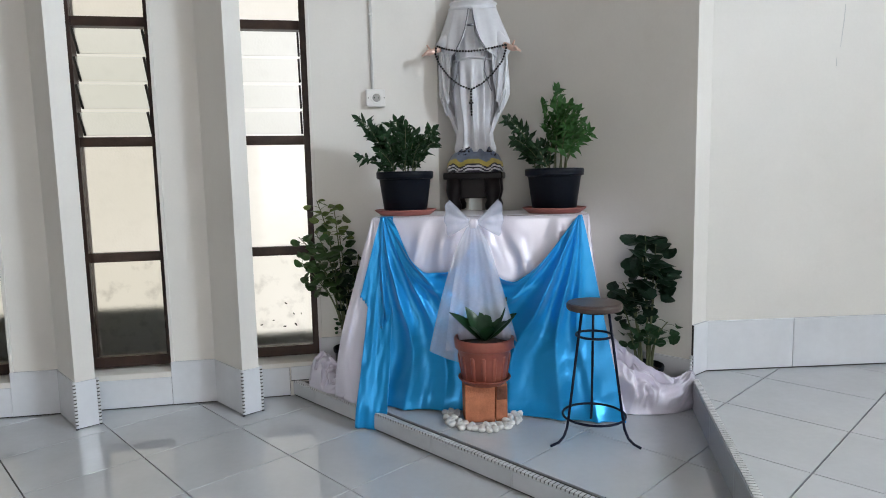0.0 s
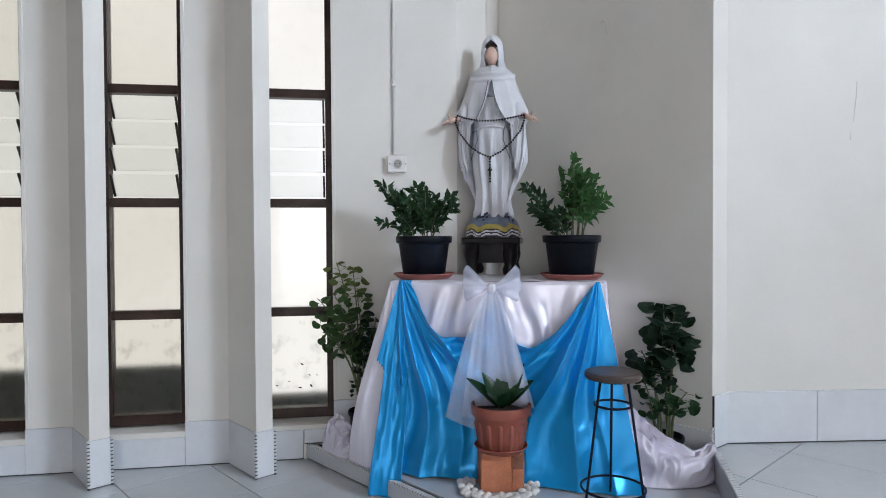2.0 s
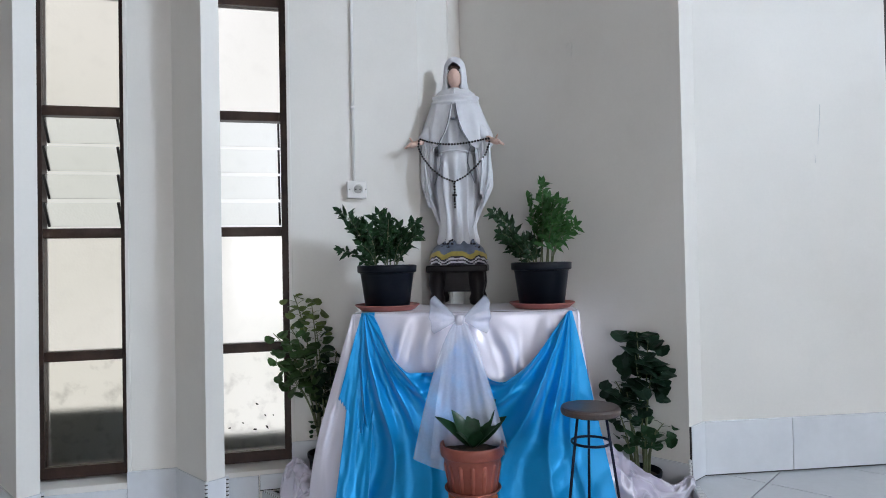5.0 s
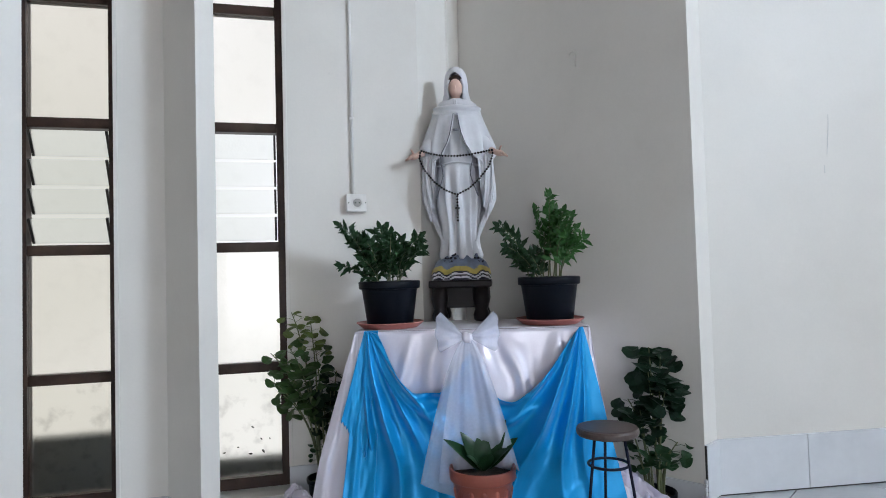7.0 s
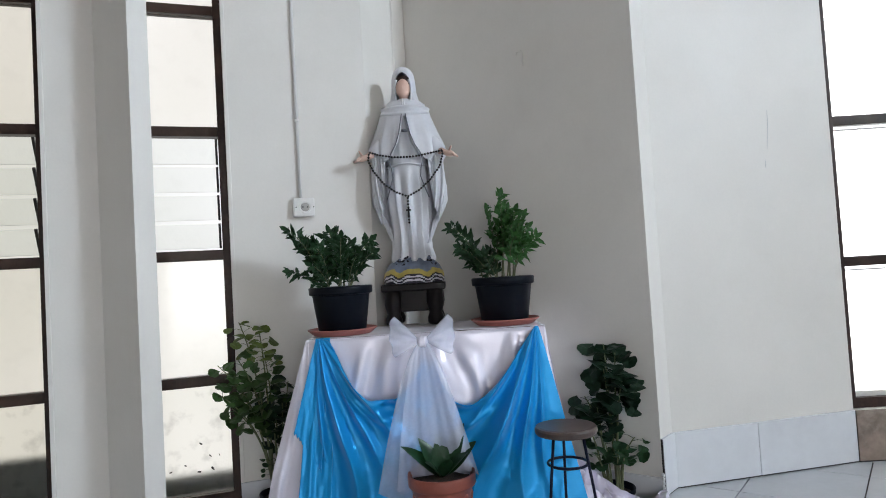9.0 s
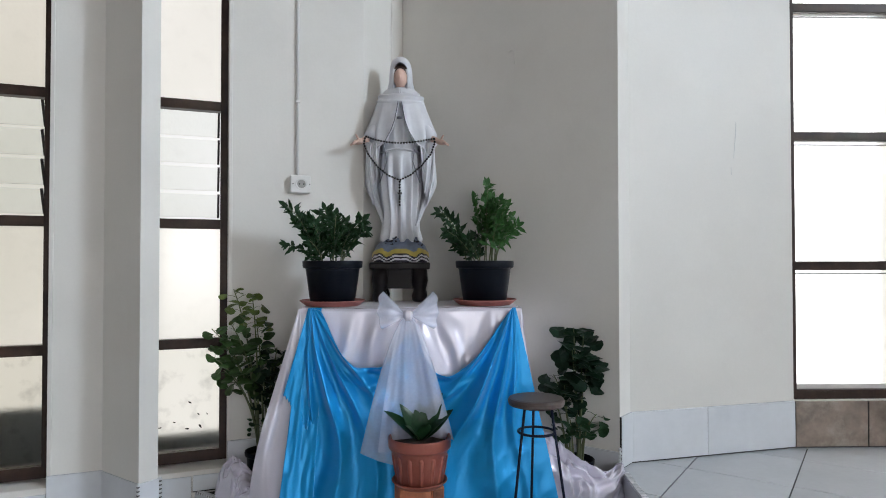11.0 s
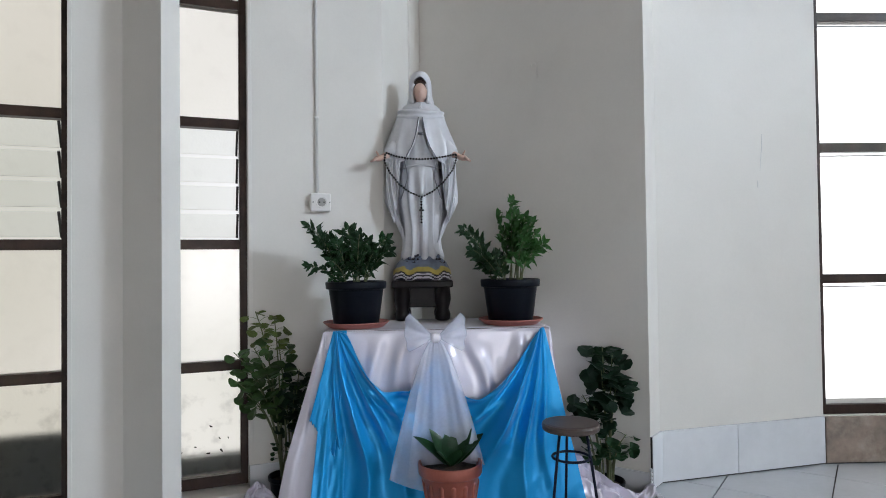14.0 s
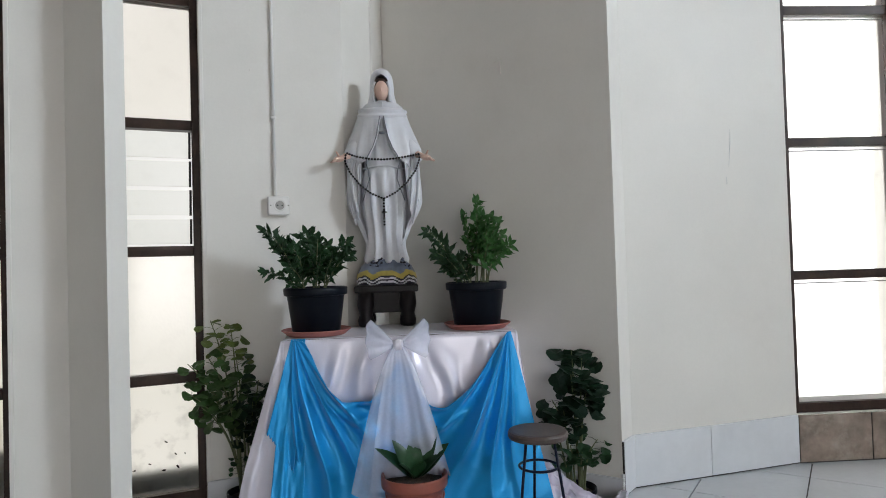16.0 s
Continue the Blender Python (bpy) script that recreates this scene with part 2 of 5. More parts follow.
STEP0 = (-0.312, 3.304)
STEP1 = (1.050, 1.478)               # where the step meets the raised floor
RE0, RDN = (1.452, 2.560), Vector((-0.350, -0.937, 0))
RE2 = (STEP1[0] + RDN.x * 5.2, STEP1[1] + RDN.y * 5.2)
PLAT_POLY = [STEP0, STEP1, RE0, EDGE, CORNER, BEND]
RIGHT_POLY = [STEP1, RE2, (R2[0], -3.0), R2, R1, R0, EDGE, RE0]
floor = tagged(part("floor", prism(bmesh.new(), [(LEFT_END, -3.0), (R2[0], -3.0), (R2[0], 4.0), (LEFT_END, 4.0)], -0.12, -0.008), GROUT), "glossy pale grey tiled church floor", "floor", kind="structure")
platform = tagged(part("platform", prism(bmesh.new(), PLAT_POLY, -0.05, PLAT - 0.008), GROUT), "low tiled altar platform with ribbed nosing", "platform", kind="structure")
raised = tagged(part("raised_floor", prism(bmesh.new(), [STEP1, RE2, (R2[0], -3.0), R2, R1, R0, EDGE, RE0], -0.05, RIGHT - 0.008), GROUT), "raised glossy tiled floor beside the altar", "floor", kind="structure")


def slab(poly, z, mat, parent, name="tile", thick=0.012, edge=0.0006):
    bm = bmesh.new()
    cx, cy = sum(p[0] for p in poly) / len(poly), sum(p[1] for p in poly) / len(poly)
    lo = [bm.verts.new((x, y, z - thick)) for x, y in poly]
    mid = [bm.verts.new((x, y, z - edge)) for x, y in poly]
    hi = []
    for x, y in poly:
        d = math.hypot(x - cx, y - cy) or 1
        f = 1 - edge * 1.4 / d
        hi.append(bm.verts.new((cx + (x - cx) * f, cy + (y - cy) * f, z)))
    bm.faces.new(hi)
    for r0, r1 in ((lo, mid), (mid, hi)):
        for i in range(len(poly)):
            j = (i + 1) % len(poly)
            bm.faces.new((r0[i], r0[j], r1[j], r1[i]))
    return part(name, bm, mat, parent)


def area_of(poly):
    return abs(sum(p[0] * q[1] - q[0] * p[1] for p, q in ring(poly))) / 2


def lay(parent, z, edges, u0, v0, us, vs, joint=0.0048):
    """Tiles on the diagonal grid, cut by straight edges (each keeps its left side)."""
    for i in range(*us):
        for j in range(*vs):
            u, v = u0 + i * PITCH, v0 + j * PITCH
            h = joint / 2
            poly = [(A.x * a + B.x * b, A.y * a + B.y * b) for a, b in ((u + h, v + h), (u + PITCH - h, v + h), (u + PITCH - h, v + PITCH - h), (u + h, v + PITCH - h))]
            poly = inside(poly, edges)
            if len(poly) >= 3 and area_of(poly) > 4e-4:
                slab(poly, z, TILE, parent)


# ---- windows of dark wood with frosted panes ----
def bar(bm, lo, hi):
    return box(bm, lo, hi)


def window(name, m, width, z0, z1, mullions, louvre, pane_mat, low_mat, frame_w=0.032, depth=0.06):
    """A tall window in its own frame: x across, y outwards, z up."""
    w = tagged(new(name), "tall narrow window with dark wooden frame and frosted panes", "window", kind="structure")
    w.matrix_world = m
    bm = bmesh.new()
    box(bm, (0, 0, z0), (frame_w, depth, z1))
    box(bm, (width - frame_w, 0, z0), (width, depth, z1))
    box(bm, (frame_w, 0, z0), (width - frame_w, depth, z0 + frame_w * 1.6))
    box(bm, (frame_w, 0, z1 - frame_w), (width - frame_w, depth, z1))
    part("window_frame", bm, WOOD, w)
    levels = [z0 + frame_w * 1.6] + list(mullions) + [z1 - frame_w]
    for z in mullions:
        part("mullion", boxed((frame_w, 0.002, z - 0.022), (width - frame_w, depth - 0.002, z + 0.022), 0.003), WOOD, w)
    for k, (a, b) in enumerate(zip(levels, levels[1:])):
        a, b = a + (0.022 if k else 0), b - 0.022
        if k == louvre:
            n = 4
            for q in range(n):
                zc = b - (b - a) * (q + 0.5) / n
                bl = boxed((frame_w + 0.014, -0.0025, -0.06), (width - frame_w - 0.014, 0.0025, 0.06), 0.001)
                for v in bl.verts:
                    v.co = Matrix.Translation((0, depth * 0.5, zc)) @ Matrix.Rotation(radians(32), 4, "X") @ v.co
                blade = part("louvre_blade", bl, LOUVRE, w, "ribbed frosted glass louvre")
                blade.visible_shadow = False
                for x in (frame_w + 0.004, width - frame_w - 0.014):
                    cb = boxed((x, -0.006, -0.06), (x + 0.01, 0.006, 0.06))
                    for v in cb.verts:
                        v.co = Matrix.Translation((0, depth * 0.5, zc)) @ Matrix.Rotation(radians(32), 4, "X") @ v.co
                    part("louvre_clip", cb, METAL, w)
        else:
            pane = part("pane", boxed((frame_w - 0.003, depth * 0.5 - 0.002, a), (width - frame_w + 0.003, depth * 0.5 + 0.002, b)), low_mat if k == 0 else pane_mat, w)
            pane.visible_shadow = False
    return w


for k, x in enumerate(win_lefts):
    window(f"window_{k + 1}", WM @ pose(x, 0.065, 0), WIN_W, SILL + 0.02, WTOP, (0.73, 1.282, 1.835, 2.388, 2.94, 3.5, 4.05), 2, GLASS, DIRTY_GLASS)
    sill = boxed((x + 0.001, -0.004, SILL - 0.03), (x + WIN_W - 0.001, 0.2, SILL + 0.019))
    for v in sill.verts:
        if v.co.y < 0 and v.co.z > SILL:
            v.co.z -= 0.02
        v.co = WM @ v.co
    tagged(part("trim", sill, WALL), "plastered window sill under the dark frame", "sill", kind="structure")
FLAKE = material("dark_paint_flake", (0.05, 0.045, 0.04), 0.8, vary=0.3)
pane_window = bpy.data.objects["window_1"]
for k, (x, z, w, turn) in enumerate(((0.225, 0.458, 0.016, 35), (0.262, 0.402, 0.013, 50), (0.270, 0.346, 0.020, 55), (0.300, 0.400, 0.010, 70), (0.16, 0.372, 0.012, 20), (0.215, 0.338, 0.018, 5), (0.10, 0.352, 0.014, -8))):
    bm = bmesh.new()
    prism(bm, [(w * 0.5 * math.cos(a) * (1 + 0.25 * math.sin(3 * a + k)), w * 0.22 * math.sin(a)) for a in [2 * math.pi * q / 9 for q in range(9)]], -0.0006, 0.0006)
    bm.transform(Matrix.Translation((x, 0.026, z)) @ Matrix.Rotation(radians(turn), 4, "Y") @ Matrix.Rotation(radians(90), 4, "X"))
    part("flake", bm, FLAKE, pane_window, "flake of dark paint on the pane")
POST_BEAD = material("grey_glazing_bead", (0.30, 0.28, 0.27), 0.5)
RANG = math.degrees(math.atan2(RDIR.y, RDIR.x))
for k, s in enumerate((0.0, 1.0, 2.0)):
    window(f"window_{k + 7}", pose(R1[0] + RDIR.x * s, R1[1] + RDIR.y * s, 0, 0, 0, RANG) @ pose(0, 0.02, 0), RWIN, RSILL, WTOP, (1.085, 1.727, 2.37, 3.01, 3.65), 9, GLASS, GLASS, 0.028)

for k in range(3):
    m = pose(R1[0] + RDIR.x * k, R1[1] + RDIR.y * k, 0, 0, 0, RANG)
    bw = bpy.data.objects[f"window_{k + 7}"]
    bm = boxed((0.03, 0.026, RSILL + 0.044), (RWIN - 0.03, 0.046, RSILL + 0.068), 0.002)
    part("ledge", bm, WALL, bw, "white ledge inside the frame")
    for z in (1.085, 1.727, 2.37):
        part("bead", boxed((0.03, 0.022, z - 0.042), (RWIN - 0.03, 0.034, z - 0.036)), POST_BEAD, bw)

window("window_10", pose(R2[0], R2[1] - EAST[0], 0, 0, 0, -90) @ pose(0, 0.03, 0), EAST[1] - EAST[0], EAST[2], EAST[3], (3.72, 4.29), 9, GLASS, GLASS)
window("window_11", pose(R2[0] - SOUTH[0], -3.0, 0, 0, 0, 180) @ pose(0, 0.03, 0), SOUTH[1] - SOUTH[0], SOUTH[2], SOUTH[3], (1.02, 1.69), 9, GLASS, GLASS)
POST = material("brown_post_wood", (0.13, 0.09, 0.065), 0.5, vary=0.2, scale=10, fine=80, bump=0.1)
bm = boxed((RWIN + 0.001, -0.022, RIGHT + 0.002), (RWIN + 0.18, 0.0, TOP - 0.01), 0.003)
bm.transform(pose(R1[0], R1[1], 0, 0, 0, RANG))
tagged(part("trim", bm, POST), "broad brown wooden post beside the window", "post", kind="structure")
for k, x in enumerate(win_lefts):
    bm = boxed((x + WIN_W + 0.001, -0.006, SILL), (x + WIN_W + 0.017, 0.002, WTOP), 0.002)
    bm.transform(WM)
    tagged(part("trim", bm, WALL), "narrow painted strip along the window opening", "trim", kind="structure")

# daylight standing in the window openings, and an added fill from the south
rc = Vector((R1[0], R1[1], 0)) + RDIR * 1.5
rn = Vector((-RDIR.y, RDIR.x, 0))


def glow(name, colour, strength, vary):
    """An emissive sheet that stands in for bright hazy daylight behind frosted windows."""
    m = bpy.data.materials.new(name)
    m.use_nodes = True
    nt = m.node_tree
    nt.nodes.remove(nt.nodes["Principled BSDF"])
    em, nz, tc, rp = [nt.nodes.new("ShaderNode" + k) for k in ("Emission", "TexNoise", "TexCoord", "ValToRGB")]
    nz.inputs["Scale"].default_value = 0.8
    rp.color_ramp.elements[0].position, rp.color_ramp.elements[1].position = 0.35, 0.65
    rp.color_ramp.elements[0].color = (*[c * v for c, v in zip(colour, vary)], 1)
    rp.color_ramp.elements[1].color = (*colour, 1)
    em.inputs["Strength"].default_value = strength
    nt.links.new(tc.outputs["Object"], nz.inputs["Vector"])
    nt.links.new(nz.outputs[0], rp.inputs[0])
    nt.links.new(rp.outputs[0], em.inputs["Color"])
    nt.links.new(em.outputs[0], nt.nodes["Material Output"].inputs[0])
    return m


# the left sheet's own glow stands in for sunlight on a cream facade
for x0, x1, name, colour, strength in ((LEFT_END - 0.5, -0.95, "cream_facade_glow", (1.0, 0.965, 0.87), 0.90), (-0.95, 2.2, "hazy_sky_left", (1.0, 0.985, 0.955), 1.14)):
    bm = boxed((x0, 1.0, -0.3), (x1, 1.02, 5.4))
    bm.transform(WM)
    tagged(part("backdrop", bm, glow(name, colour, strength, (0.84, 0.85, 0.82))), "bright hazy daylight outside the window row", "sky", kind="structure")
bm = boxed((-1.5, 0.9, -0.3), (5.0, 0.92, 5.4))
bm.transform(pose(R1[0], R1[1], 0, 0, 0, RANG))
tagged(part("backdrop", bm, glow("hazy_sky_right", (0.95, 0.985, 1.0), 4.3, (0.97, 0.97, 0.97))), "bright hazy sky outside the window", "sky", kind="structure")
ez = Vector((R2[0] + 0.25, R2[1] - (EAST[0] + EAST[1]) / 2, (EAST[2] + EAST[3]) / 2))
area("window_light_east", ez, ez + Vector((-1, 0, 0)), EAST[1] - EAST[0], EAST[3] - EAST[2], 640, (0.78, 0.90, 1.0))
# soft fill lamp added behind the viewer, outside the made-up south opening
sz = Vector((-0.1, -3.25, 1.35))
area("fill_light_south", sz, sz + Vector((0, 1, 0)), SOUTH[1] - SOUTH[0], SOUTH[3] - SOUTH[2], 50, (0.97, 0.98, 1.0))
for lo, hi in (((LEFT_END, 0.55, -0.1), (-0.60, 0.67, 0.37)), ((-0.60, 0.55, -0.1), (0.2, 0.67, 0.175))):
    bm = boxed(lo, hi)
    bm.transform(WM)
    tagged(part("backdrop", bm, OUTSIDE), "mossy low garden wall outside the windows", "wall", kind="structure")


# ---- fins between the windows ----
def fin(k):
    o = WM @ Vector((-0.512 - WIN_STEP * k, -0.247, 0))
    fx, fy = o.x, o.y
    f = tagged(new("fin"), "slanting white plaster fin with tiled foot", "pillar", "fins between windows", "structure")
    wdt, ln = 0.095, 0.34
    q = [Vector((fx, fy, 0)), Vector((fx, fy, 0)) + B * wdt, Vector((fx, fy, 0)) + B * wdt - A * ln, Vector((fx, fy, 0)) - A * ln]
    ins = [Vector((fx, fy, 0)) - A * 0.006 + B * 0.006, Vector((fx, fy, 0)) + B * (wdt - 0.006) - A * 0.006, q[2] - B * 0.006, q[3] + B * 0.006]
    c = (ins[0] + ins[2]) / 2
    part("shaft", prism(bmesh.new(), [(p + (c - p) * 0.012)[:2] for p in ins], 0.212, TOP), WALL, f)
    part("foot_tile", prism(bmesh.new(), [p[:2] for p in q], 0.006, 0.215), SKIRT, f)
    part("joint_bed", prism(bmesh.new(), [p[:2] for p in ins], 0.0005, 0.210), GROUT, f)
    for p in q[:2]:
        bm = bmesh.new()
        for z in np.arange(0.008, 0.21, 0.0165):
            lathe(bm, [(0.0055, 0), (0.0068, 0.003), (0.0068, 0.011), (0.0055, 0.014)], 8, (p.x, p.y, z))
        part("ribbed_edge", bm, NOSING, f, "ribbed ceramic corner strip")
        part("joint_core", lathe(bmesh.new(), [(0.0061, 0.002), (0.0061, 0.212)], 8, (p.x, p.y, 0)), GROUT, f)
    return f


for k in range(6):
    fin(k)

# ---- skirting, risers and nosings ----
def tile_only(p0, p1, z0, z1, thick, mat, parent, name="skirting_tile", gap=0.0015):
    """A tile on the inner face of the line p0 to p1 (room to its right)."""
    p, q = Vector((*p0, 0)), Vector((*p1, 0))
    d = (q - p).normalized()
    n = Vector((d.y, -d.x, 0))
    bm = bmesh.new()
    e = 0.0015
    a, b = p + d * gap, q - d * gap
    back = [a, b, b, a]
    zs = (z0, z0, z1, z1)
    v0 = [bm.verts.new((w.x, w.y, z)) for w, z in zip(back, zs)]
    v1 = [bm.verts.new(((w + n * (thick - e)).x, (w + n * (thick - e)).y, z)) for w, z in zip(back, zs)]
    f = [a + d * e, b - d * e, b - d * e, a + d * e]
    v2 = [bm.verts.new(((w + n * thick).x, (w + n * thick).y, z + s * e)) for w, z, s in zip(f, zs, (1, 1, -1, -1))]
    bm.faces.new(v2)
    for r0, r1 in ((v0, v1), (v1, v2)):
        for i in range(4):
            j = (i + 1) % 4
            bm.faces.new((r0[i], r0[j], r1[j], r1[i]))
    return part(name, bm, mat, parent)


def strip_tile(p0, p1, z0, z1, thick, mat, parent, name="skirting_tile", gap=0.0009):
    """A tile raised off the floor on a dark bed of grout that shows at its joints."""
    tile_only(p0, p1, z0 - 0.0005, z1 - 0.001, thick - 0.003, GROUT, parent, "joint_bed", 0.0)
    return tile_only(p0, p1, z0 + 0.005, z1, thick, mat, parent, name, gap)


skirt = tagged(new("baseboard"), "pale marbled ceramic skirting tiles", "skirting", kind="structure")
for k in range(6):
    x = WIN_R - WIN_W - WIN_STEP * k
    if k:
        strip_tile(on_wall(x), on_wall(x + WIN_W), 0.001, 0.143, 0.010, SKIRT, skirt)
    strip_tile(on_wall(x + WIN_W - WIN_STEP), on_wall(x), 0.001, 0.217, 0.012, SKIRT, skirt)
strip_tile(on_wall(WIN_R - WIN_W), on_wall(-0.315), 0.001, 0.148, 0.010, SKIRT, skirt)
strip_tile(on_wall(-0.31), on_wall(WIN_R), PLAT + 0.001, 0.15, 0.010, SKIRT, skirt)
strip_tile(on_wall(WIN_R), BEND, PLAT + 0.001, 0.29, 0.012, SKIRT, skirt)
strip_tile(BEND, CORNER, PLAT + 0.001, 0.29, 0.012, SKIRT, skirt)
nd = (Vector((*EDGE, 0)) - Vector((*CORNER, 0)))
for k in range(3):
    a, b = Vector((*CORNER, 0)) + nd * k / 3, Vector((*CORNER, 0)) + nd * (k + 1) / 3
    strip_tile(a[:2], b[:2], PLAT + 0.001, 0.275, 0.010, SKIRT, skirt)
SK_TOP = 0.428
strip_tile(EDGE, R0, RIGHT + 0.001, SK_TOP, 0.012, SKIRT, skirt)
rd = (Vector((*R1, 0)) - Vector((*R0, 0))).normalized()
mid = Vector((*R0, 0)) + rd * 0.40
strip_tile(R0, mid[:2], RIGHT + 0.001, SK_TOP, 0.012, SKIRT, skirt)
strip_tile(mid[:2], R1, RIGHT + 0.001, SK_TOP, 0.012, SKIRT, skirt)
marble = tagged(new("baseboard"), "brown marbled tiles under the bright window", "skirting", kind="structure")
for k in range(6):
    a, b = Vector((*R1, 0)) + RDIR * (0.36 * k + 0.004), Vector((*R1, 0)) + RDIR * 0.36 * (k + 1)
    strip_tile(a[:2], b[:2], RIGHT + 0.001, 0.425, 0.014, MARBLE, marble, "marble_tile")


def ribs(bm, p0, p1, z, step=0.0165, wide=0.02):
    """A row of little rounded ribs along an edge, as on a stair nosing."""
    p, q = Vector((*p0, 0)), Vector((*p1, 0))
    d = (q - p).normalized()
    n = Vector((d.y, -d.x, 0))
    for s in np.arange(0.004, (q - p).length - step, step):
        c = p + d * s
        lo, hi = 0.0, step * 0.72
        quad = [c + d * lo - n * wide, c + d * hi - n * wide, c + d * hi + n * 0.004, c + d * lo + n * 0.004]
        a = [bm.verts.new((w.x, w.y, z - 0.012)) for w in quad]
        b = [bm.verts.new((w.x, w.y, z + 0.003)) for w in quad]
        bm.faces.new(b)
        for i in range(4):
            j = (i + 1) % 4
            bm.faces.new((a[j], a[i], b[i], b[j]))


edge_dir = (Vector((*STEP1, 0)) - Vector((*STEP0, 0))).normalized()
edge_len = (Vector((*STEP1, 0)) - Vector((*STEP0, 0))).length
bm = bmesh.new()
ribs(bm, STEP0, STEP1, PLAT)
tagged(part("nosing", bm, NOSING, platform, "ribbed ceramic nosing"), kind="stuff")


def dark_bed(p0, p1, z, parent, wide=0.021):
    p, q = Vector((*p0, 0)), Vector((*p1, 0))
    d = (q - p).normalized()
    n = Vector((d.y, -d.x, 0))
    quad = [p - n * wide, q - n * wide, q + n * 0.0032, p + n * 0.0032]
    quad = quad if (quad[1] - quad[0]).cross(quad[2] - quad[1]).z > 0 else quad[::-1]
    part("nosing_bed", prism(bmesh.new(), [w[:2] for w in quad], z - 0.012, z + 0.0012), GROUT, parent)


dark_bed(STEP0, STEP1, PLAT, platform)
first = (-1.385 - Vector((*STEP0, 0)).dot(A)) % PITCH
cuts = [0.0, *np.arange(first, edge_len, PITCH), edge_len]
for a, b in zip(cuts, cuts[1:]):
    if b - a > 0.02:
        p, q = Vector((*STEP0, 0)) + edge_dir * a, Vector((*STEP0, 0)) + edge_dir * b
        strip_tile(p[:2], q[:2], 0.001, PLAT - 0.006, 0.006, TILE, platform, "riser_tile")
rise = (Vector((*RE2, 0)) - Vector((*RE0, 0)))
for k in range(9):
    p, q = Vector((*RE0, 0)) + rise * k / 16, Vector((*RE0, 0)) + rise * (k + 1) / 16
    strip_tile(p[:2], q[:2], 0.001, RIGHT - 0.006, 0.006, TILE, raised, "riser_tile")
bm = bmesh.new()
ribs(bm, RE0, (Vector((*RE0, 0)) + rise * 0.45)[:2], RIGHT)
dark_bed(RE0, (Vector((*RE0, 0)) + rise * 0.45)[:2], RIGHT, raised)
tagged(part("nosing", bm, NOSING, raised, "ribbed ceramic nosing"), kind="stuff")
bm = bmesh.new()
for z in np.arange(RIGHT - 0.1, 0.29, 0.0165):
    lathe(bm, [(0.0055, 0), (0.007, 0.003), (0.007, 0.011), (0.0055, 0.014)], 8, (EDGE[0] - 0.004, EDGE[1] - 0.006, z))
part("ribbed_edge", bm, NOSING, skirt, "ribbed ceramic corner strip")

# a shallow strip down the inner corner
cd = (Vector((*BEND, 0)) - Vector((*CORNER, 0))).normalized()
cn = Vector((-cd.y, cd.x, 0)) * -1
c0 = Vector((*CORNER, 0))
if (Vector((0, 0, 0)) - c0).dot(cn) < 0:
    cn = -cn
q = [c0 + cd * 0.004, c0 + cd * 0.12, c0 + cd * 0.115 + cn * 0.008, c0 + cd * 0.004 + cn * 0.008]
q = q if (q[1] - q[0]).cross(q[2] - q[1]).z > 0 else q[::-1]
tagged(part("trim", prism(bmesh.new(), [p[:2] for p in q], 0.3, TOP - 0.005), WALL), "shallow plastered strip in the wall corner", "trim", kind="structure")

# ---- more materials ----
WHITE_SATIN = satin("white_satin", (0.82, 0.79, 0.89), 0.27, 0.20)
BLUE_SATIN = satin("blue_satin", (0.005, 0.31, 0.69), 0.33, 0.40)
TERRA = material("terracotta_plastic", (0.27, 0.070, 0.045), 0.42, vary=0.10, scale=14, fine=60, bump=0.05, stain=(0.42, 0.18, 0.12), stain_amount=0.3)
SAUCER = material("faded_terracotta_plastic", (0.36, 0.12, 0.10), 0.5, vary=0.1, scale=14, bump=0.04, stain=(0.25, 0.09, 0.07), stain_amount=0.5)
BLACKPOT = material("black_plastic_pot", (0.004, 0.006, 0.011), 0.38, vary=0.2, bump=0.03, spec=0.16, stain=(0.02, 0.02, 0.02), stain_amount=0.3)
BRICK = material("orange_brick", (0.46, 0.17, 0.085), 0.85, vary=0.18, scale=22, fine=160, bump=0.5, per_piece=0.2, stain=(0.30, 0.12, 0.07), stain_amount=0.6)
PEBBLE = material("white_pebble", (0.74, 0.73, 0.71), 0.45, vary=0.06, scale=20, per_piece=0.3, bump=0.05)
SOIL = material("potting_soil", (0.05, 0.033, 0.022), 0.95, vary=0.4, scale=30, fine=160, bump=0.9)
SEAT = material("brown_seat_board", (0.085, 0.062, 0.055), 0.42, vary=0.2, scale=10, fine=90, bump=0.06, spec=0.3, stain=(0.12, 0.09, 0.08), stain_amount=0.4)
STEEL = material("blue_black_painted_steel", (0.006, 0.008, 0.024), 0.4, vary=0.2, bump=0.05, spec=0.2)
BLACKWOOD = material("black_lacquered_wood", (0.008, 0.006, 0.007), 0.32, vary=0.2, scale=15, bump=0.05, spec=0.25)
PLASTIC = material("white_plastic", (0.74, 0.73, 0.71), 0.4, vary=0.03, bump=0.0)
HOLE = material("dark_socket_hole", (0.03, 0.03, 0.03), 0.6, bump=0.0)
ROBE = material("statue_white_gloss_paint", (0.66, 0.67, 0.71), 0.28, vary=0.07, scale=9, fine=70, bump=0.04, stain=(0.45, 0.48, 0.56), stain_amount=0.35)
SKIN = material("statue_skin_paint", (0.66, 0.45, 0.37), 0.35, vary=0.06, bump=0.0)
